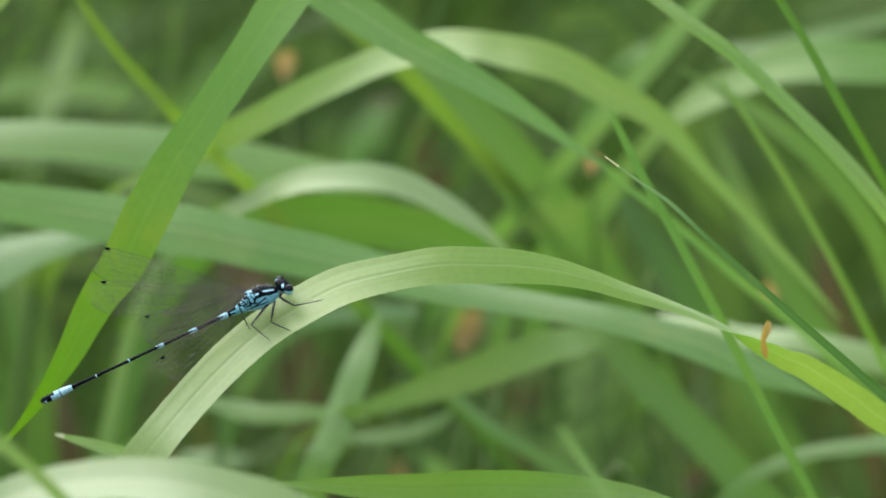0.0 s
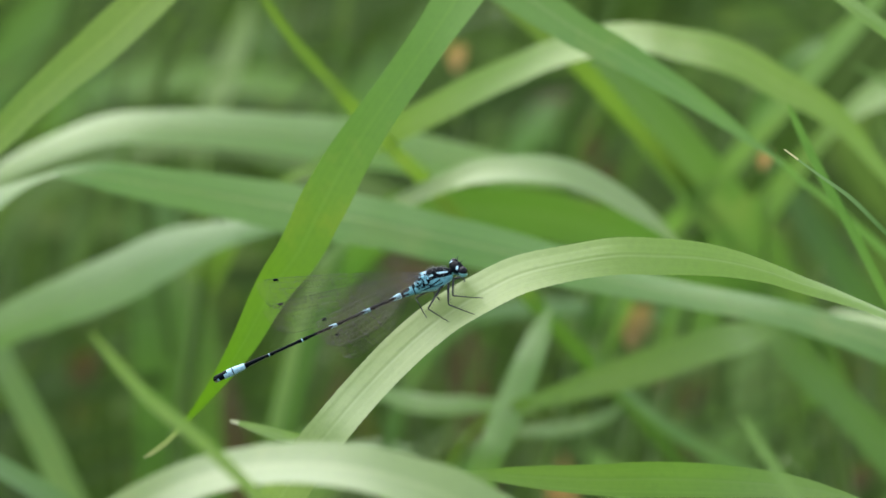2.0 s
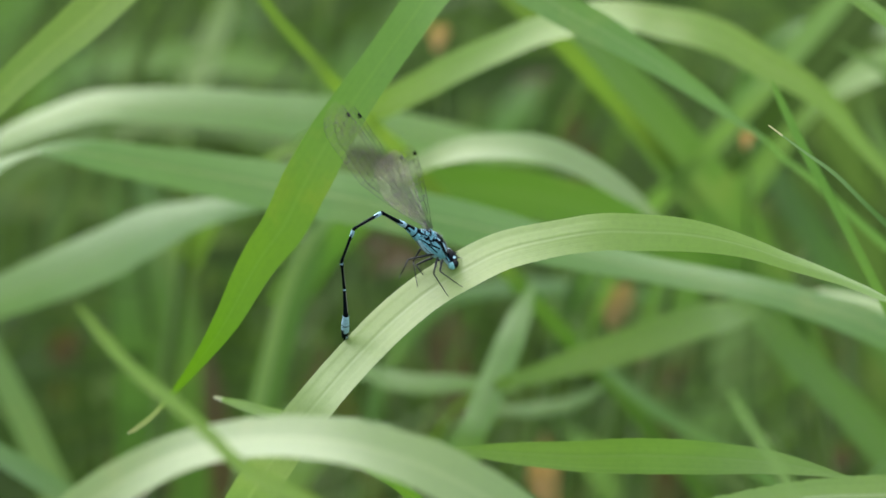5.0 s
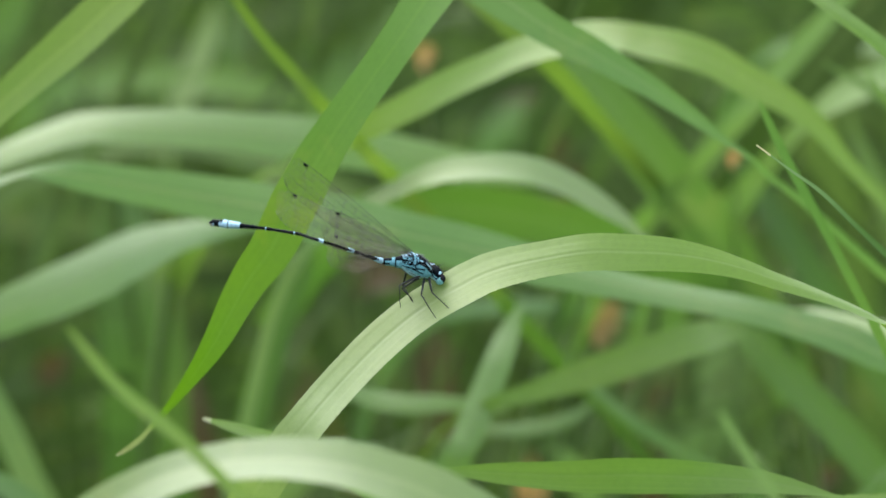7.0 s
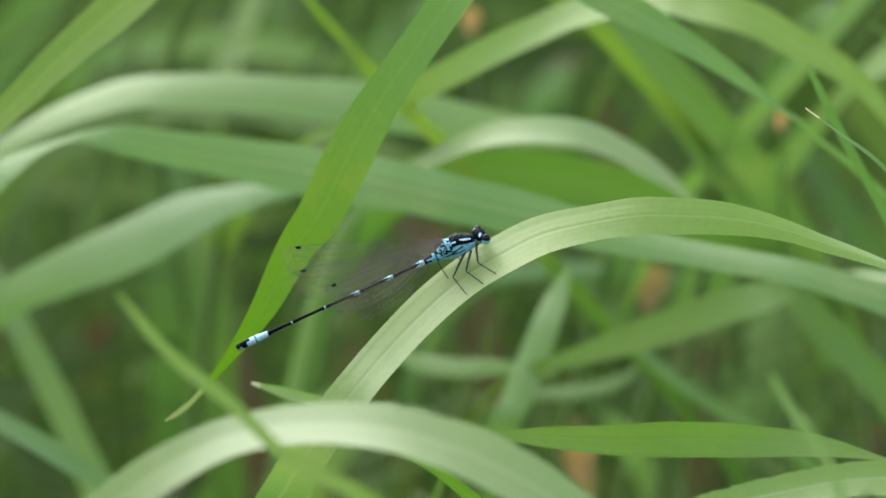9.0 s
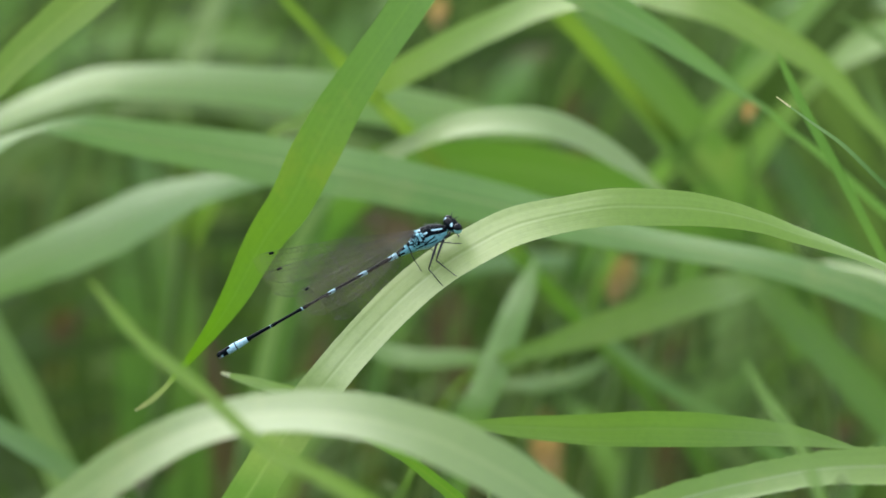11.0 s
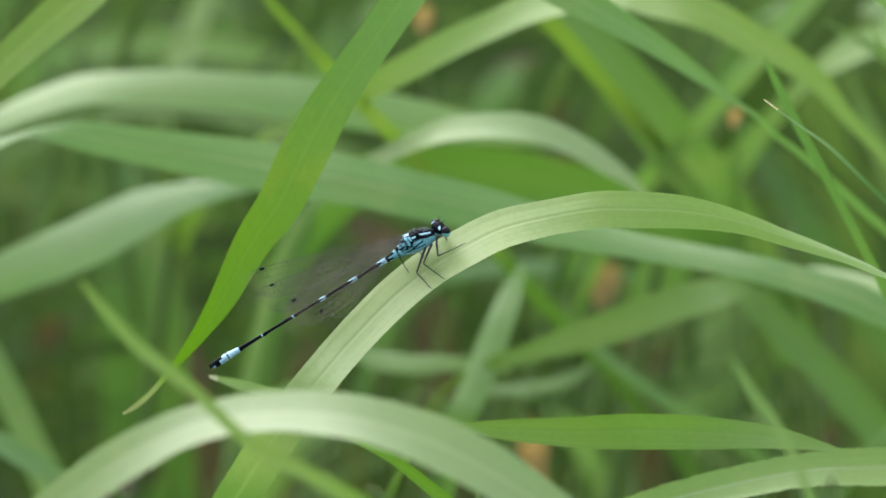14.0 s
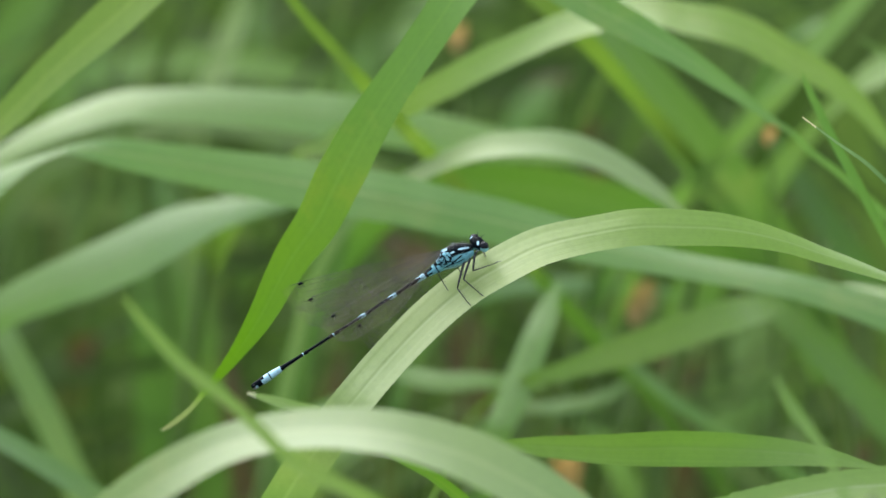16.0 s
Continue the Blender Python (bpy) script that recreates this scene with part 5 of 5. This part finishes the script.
# hip in the body, rows of (seconds, foot) beside the body's place, thigh, shin, side to which the knee bends
LEGS = [
    ((2.2, -0.5, -0.6), [(0, 9.60, -1.60, -0.10), (0.2, 9.60, -1.60, -0.10), (0.5, 7.30, -1.60, -0.30), (1, 6.80, -1.60, 0.40), (1.6, 6.80, -1.60, -0.90), (2, 7.40, -1.60, -1.20), (3, 7.80, -1.60, -2.99), (3.6, 6.92, -1.60, -3.18), (5.8, 7.23, -1.60, -2.76), (6.2, 7.23, -1.60, -2.76), (7, 7.19, -1.60, -3.33), (7.6, 7.30, -1.60, -3.55), (9.2, 7.30, -1.60, -3.55), (11.3, 5.40, -1.60, -0.25), (11.7, 5.40, -1.60, -0.25), (12.3, 7.99, -1.60, -0.33), (13, 7.99, -1.60, -0.33), (15, 7.27, -1.60, -0.44), (16, 7.27, -1.60, -0.44)], 2.1, 2.7, (-1, -0.3, -1.0)),
    ((1.45, -0.55, -0.85), [(0, 6.50, -1.70, -4.15), (1, 6.50, -1.70, -4.15), (1.5, 6.51, -1.70, -3.80), (2, 6.60, -1.70, -3.24), (3, 5.90, -1.70, -4.29), (3.6, 5.08, -1.70, -4.15), (5.8, 5.38, -1.70, -3.92), (6.2, 5.38, -1.70, -3.92), (7, 5.13, -1.70, -4.16), (7.6, 5.50, -1.70, -4.78), (9.2, 5.60, -1.70, -4.78), (11.3, 5.41, -1.70, -4.91), (16, 5.41, -1.70, -4.91)], 2.7, 2.65, (-1, -0.3, -0.3)),
    ((0.7, -0.6, -0.8), [(0, 3.10, -1.70, -4.95), (1, 3.10, -1.70, -4.95), (1.5, 3.43, -1.70, -4.00), (2, 3.30, -1.70, -4.08), (3, 1.50, -1.70, -4.90), (3.6, 0.21, -1.70, -3.62), (5.8, -1.54, -1.70, -1.17), (6.2, -1.54, -1.70, -1.17), (7, 0.74, -1.70, -2.74), (7.8, 3.02, -1.70, -5.76), (9.2, 3.02, -1.70, -5.76), (11.3, 3.77, -1.70, -6.08), (16, 3.77, -1.70, -6.08)], 3.5, 2.1, (-1, -0.3, 0.1)),
    ((2.2, 0.5, -0.6), [(0, 6.19, 1.60, -1.17), (16, 6.19, 1.60, -1.17)], 2.1, 1.9, (0.5, 0.8, 0.4)),
    ((1.4, 0.55, -0.85), [(0, 3.03, 1.40, -2.55), (16, 3.03, 1.40, -2.55)], 2.5, 2.1, (-0.9, 0.5, 0.3)),
    ((-0.6, 0.55, -0.75), [(0, 0.82, 0.80, -3.92), (3, 0.82, 0.80, -3.92), (3.6, -0.48, 0.80, -3.57), (5.8, 2.57, 0.80, -2.21), (6.2, 2.57, 0.80, -2.21), (7, 2.67, 0.80, -2.74), (7.8, 0.82, 0.80, -3.92), (16, 0.82, 0.80, -3.92)], 2.6, 2.2, (-0.7, 0.3, 0.8)),
]
BODY_DEPTH = -0.6

# seconds, place (along, up), pitch and yaw of the body, rise and swing of the abdomen's parts towards the tail, rise and spread of the wings
POSES = [
    (0, 2.1, 0.06, 23, 0, -24.7, -24.7, -24.7, -24.7, -24.7, -24.7, -24.7, 0, 0, 0, 0, 0, 0, 0, 16, 3, -14, -38, 5, -8, 45, -40),
    (0.5, 0.68, 0.5, 23, 0, -32, -32, -32, -32, -32, -32, -32, 0, 0, 0, 0, 0, 0, 0, 8.5, -2.6, -20.9, -38, 5, -8, 43.1, -41.2),
    (1, 1.33, 0.11, 23, 0, -29.4, -29.4, -29.4, -29.4, -29.4, -29.4, -29.4, 0, 0, 0, 0, 0, 0, 0, 1.7, -8.3, -25.6, -38, 5, -8, 42, -42),
    (1.5, 1.66, 1, 24, 0, -30, -30, -30, -30, -30, -30, -30, 0, 0, 0, 0, 0, 0, 0, -4, -14, -27, -38, 5, -8, 42, -42),
    (2, 1.68, 0.87, 22, 0, -24.6, -24.6, -24.6, -24.6, -24.6, -24.6, -24.6, 0, 0, 0, 0, 0, 0, 0, -4, -13.5, -26.5, -37, 5, -8, 42, -42),
    (2.5, 1.71, 0.75, 22, 0, -24.3, -24.3, -24.3, -24.3, -24.3, -24.3, -24.3, 0, 0, 0, 0, 0, 0, 0, -4, -13, -26, -36, 5, -8, 42, -42),
    (3, 1.33, 0.56, 20, 0, -24, -24, -24, -24, -24, -24, -24, 0, 0, 0, 0, 0, 0, 0, -1, -11, -24, -34, 5, -8, 42, -42),
    (3.2, 1.5, 0.86, 16, 10.4, -30, -30, -30, -30, -30, -30, -30, 0, 0, 0, 0, 0, 0, 0, 4.6, -5.6, -16.4, -25.2, 5, -8, 41.2, -41.2),
    (3.3, 1.59, 1.02, 12, 15.6, -35, -43, -47, -47, -46, -45, -45, 0, 0, 0, 0, 0, 0, 0, 7.4, -2.9, -12.6, -20.8, 5, -8, 40.8, -40.8),
    (3.4, 1.68, 1.17, 9, 20.8, -33, -52, -63, -66, -58, -56, -55, 0, 0, 0, 0, 0, 0, 0, 10.2, -0.2, -8.8, -16.4, 5, -8, 40.4, -40.4),
    (3.5, 1.77, 1.32, 5, 26, -33, -58, -69, -73, -61, -58, -55, 0, 0, 0, 0, 0, 0, 0, 13, 2.5, -5, -12, 5, -8, 40, -40),
    (3.7, 2.24, 2.12, -18, 30, -25.9, -53.6, -80.5, -81.6, -64.1, -53.4, -49.8, 0, 31.4, 25.2, -30.5, -31, -0, -31, 43, 31, 41, 30, 10, -10, 55, -55),
    (5.8, 3.56, 2.32, -47, 34, 73.7, 78.3, -0.4, -62.5, -114.8, -118.4, -109.6, 45.1, 39.2, 31.8, -15.5, -51.8, -22.3, -57.4, 64, 68, 96, 92, 32, -18, 58, -56),
    (6, 3.26, 2.8, -43, 31, 37, 50.1, -17.8, -70.5, -107, -106.2, -96.5, 61, 44.8, 0, -25.4, -45.8, -34.6, -51.7, 57, 61, 86, 84, 28, -16, 56, -54),
    (6.2, 3.06, 2.62, -42, 30.6, 45, 34.4, -7, -59.9, -105.6, -105.7, -100.1, 54.9, 42.1, 18.7, -21.1, -31.1, -43.2, -57.2, 54.4, 52.2, 73.2, 66, 22.8, -16, 58.8, -58),
    (6.4, 2.86, 2.44, -37, 30.2, 18, 34, 20, -20, -50, -58, -50, 0, 0, 0, 0, 0, 0, 0, 51.8, 43.4, 58.4, 34.8, 17.6, -24.4, 59.6, -60.4),
    (6.5, 2.76, 2.35, -34, 30, 13.3, 30.3, 28.4, 1.3, -32.5, -36.1, -31.7, 33.1, 37.5, 35.3, -33.7, -5.5, -0, -13.3, 49, 36.5, 48, 28, 22, -30, 60, -60),
    (6.7, 2.66, 2.24, -30, 32.4, 15, 22, 22, 12, 2, 2, 0, 0, 0, 0, 0, 0, 0, 0, 45.5, 32.9, 41, 21.6, 14.6, -15.6, 55.2, -56.8),
    (7, 2.51, 2.07, -20, 36, 1.6, 18.3, 17.8, 17.1, 9.3, 6.3, 6.6, 0, 26.7, 33.9, -36, -35.9, -16.4, -25, 38, 26, 26, 12, 20, -28, 54, -58),
    (7.3, 2.49, 1.98, -8, 18, 4, 8, 8, 7, 4, 2, 2, 0, 0, 0, 0, 0, 0, 0, 29, 17.9, 15.2, 0, 10.4, -12, 48, -49.6),
    (7.5, 2.47, 1.92, 0, 6, -3, 0, 0, 0, -1, -2, -1, 10, 16, 18, 18, 18, 18, 18, 23, 12.5, 8, -8, 8, -8, 48, -48),
    (7.8, 2.33, 1.36, 8, 2.4, -10, -10, -10, -10, -10, -10, -10, 0, 0, 0, 0, 0, 0, 0, 11.6, 0.8, -5.2, -18.8, 6.2, -8, 42, -45.6),
    (8, 2.24, 0.98, 14, 0, -17, -17, -17, -17, -17, -17, -17, 10, 16, 18, 18, 18, 18, 18, 4, -7, -14, -26, 5, -14, 38, -44),
    (8.2, 2.15, 0.85, 17, 0, -20, -20, -20, -20, -20, -20, -20, 0, 0, 0, 0, 0, 0, 0, 1.6, -9, -16.4, -27.6, 5, -8, 37.2, -43.2),
    (8.5, 2.01, 0.73, 19, 0, -22.3, -22.3, -22.3, -22.3, -22.3, -22.3, -22.3, 0, 0, 0, 0, 0, 0, 0, -2, -12, -20, -30, 5, -8, 36, -42),
    (9, 1.78, 0.14, 21, 0, -24.6, -24.6, -24.6, -24.6, -24.6, -24.6, -24.6, 0, 0, 0, 0, 0, 0, 0, -4, -13, -23, -33, 5, -8, 34, -42),
    (11.5, 1.97, -0.08, 24, 0, -30.7, -30.7, -30.7, -30.7, -30.7, -30.7, -30.7, 0, 0, 0, 0, 0, 0, 0, -11, -17, -30, -38, 5, -15, 30, -38),
    (12.5, 2.05, -0.17, 25, 0, -32.3, -32.3, -32.3, -32.3, -32.3, -32.3, -32.3, 0, 0, 0, 0, 0, 0, 0, -14, -21, -31, -43, 5, -15, 27, -38),
    (14.5, 1.95, -0.26, 25, 0, -31, -31, -31, -31, -31, -31, -31, 0, 0, 0, 0, 0, 0, 0, -14, -21, -31, -43, 5, -15, 27, -38),
    (16, 1.93, 0.04, 25, 0, -33, -33, -33, -33, -33, -33, -33, 0, 0, 0, 0, 0, 0, 0, -14, -21, -31.5, -43, 5, -15, 27, -38),
]
PERCH = Vector((0, 0, 0.45))
INSECT = damselfly()


def pose_at(t):
    table = np.array(POSES, float)
    return [float(np.interp(t, table[:, 0], table[:, c])) for c in range(1, table.shape[1])]


def turn(angle):
    """A turn in the plane in which the insect moves: positive lifts the tail side."""
    return Matrix.Rotation(radians(angle), 4, "Y")


def aim(a, b, bend):
    """The pose whose x axis runs from a to b."""
    x = (b - a).normalized()
    y = bend.cross(x).normalized()
    z = x.cross(y)
    m = Matrix((x, y, z)).transposed().to_4x4()
    m.translation = a * MM
    return m


def motions():
    times = [round(0.1 * i, 1) for i in range(161)]
    body, segments, wings, legs = (INSECT[k] for k in ("body", "segments", "wings", "legs"))
    body_rows, segment_rows = [], [[] for _ in segments]
    wing_rows, leg_rows = [[] for _ in wings], [[] for _ in legs]
    stand = pose(0, 0, 0, -20)
    lean = Matrix.Rotation(radians(24), 4, "X")
    for t in times:
        along, up, pitch, yaw, *rest = pose_at(t)
        rises, swings, wing_rise, wing_yaw = rest[:7], rest[7:14], rest[14:18], rest[18:]
        place = Matrix.Translation(PERCH) @ stand @ Matrix.Translation(Vector((along, BODY_DEPTH, up)) * MM)
        held = Matrix.Rotation(radians(yaw), 4, "Z") @ turn(-pitch)
        whole = place @ held
        body_rows.append((t, whole))
        inner = held.inverted()
        joint = THORAX_REAR.copy()
        for n, length in enumerate(SEGMENTS):
            g = min(max(n - 1, 0), 6)
            local = inner @ turn(rises[g]) @ Matrix.Rotation(radians(swings[g]), 4, "Z")
            segment_rows[n].append((t, Matrix.Translation(joint * MM) @ local @ lean))
            joint = joint + local.to_3x3() @ Vector((-length * 0.985, 0, 0))
        for n, y in enumerate((-0.5, 0.35, -0.55, 0.4)):
            local = inner @ turn(wing_rise[n]) @ Matrix.Rotation(radians(wing_yaw[n]), 4, "Z")
            wing_rows[n].append((t, Matrix.Translation(Vector((-0.7 - 0.5 * (n > 1), y, 1.25)) * MM) @ local))
        for n, (hip, feet, femur, tibia, bend) in enumerate(LEGS):
            table = np.array(feet, float)
            foot = Vector([float(np.interp(t, table[:, 0], table[:, c])) for c in (1, 2, 3)])
            foot = inner.to_3x3() @ (foot - Vector((along, BODY_DEPTH, up)))
            a, way = Vector(hip), foot - Vector(hip)
            tibia = tibia + 0.85
            reach = min(way.length, (femur + tibia) * 0.995)
            shut = (femur ** 2 + reach ** 2 - tibia ** 2) / (2 * reach)
            out = math.sqrt(max(0.0, femur ** 2 - shut ** 2))
            way = way.normalized()
            hint = Vector(bend)
            hint = (hint - way * hint.dot(way)).normalized()
            knee = a + way * shut + hint * out
            foot = a + way * reach
            thigh = aim(a, knee, hint)
            leg_rows[n].append((t, thigh, thigh.inverted() @ aim(knee, foot, hint)))
    walk(body, body_rows)
    # the perch gives way a little later on
    sag = Matrix.Translation(Vector((0.25, 0.1, -0.33)) * MM)
    walk(BLADES[0], [(0.0, Matrix()), (9.2, Matrix()), (11.3, sag), (16.0, sag)])
    for ob, rows in zip(segments, segment_rows):
        walk(ob, rows)
    for ob, rows in zip(wings, wing_rows):
        walk(ob, rows)
    for (upper, lower, foot), rows in zip(legs, leg_rows):
        walk(upper, [(t, m) for t, m, _ in rows])
        walk(lower, [(t, m) for t, _, m in rows])
        walk(foot, [(t, m) for t, _, m in rows])


motions()
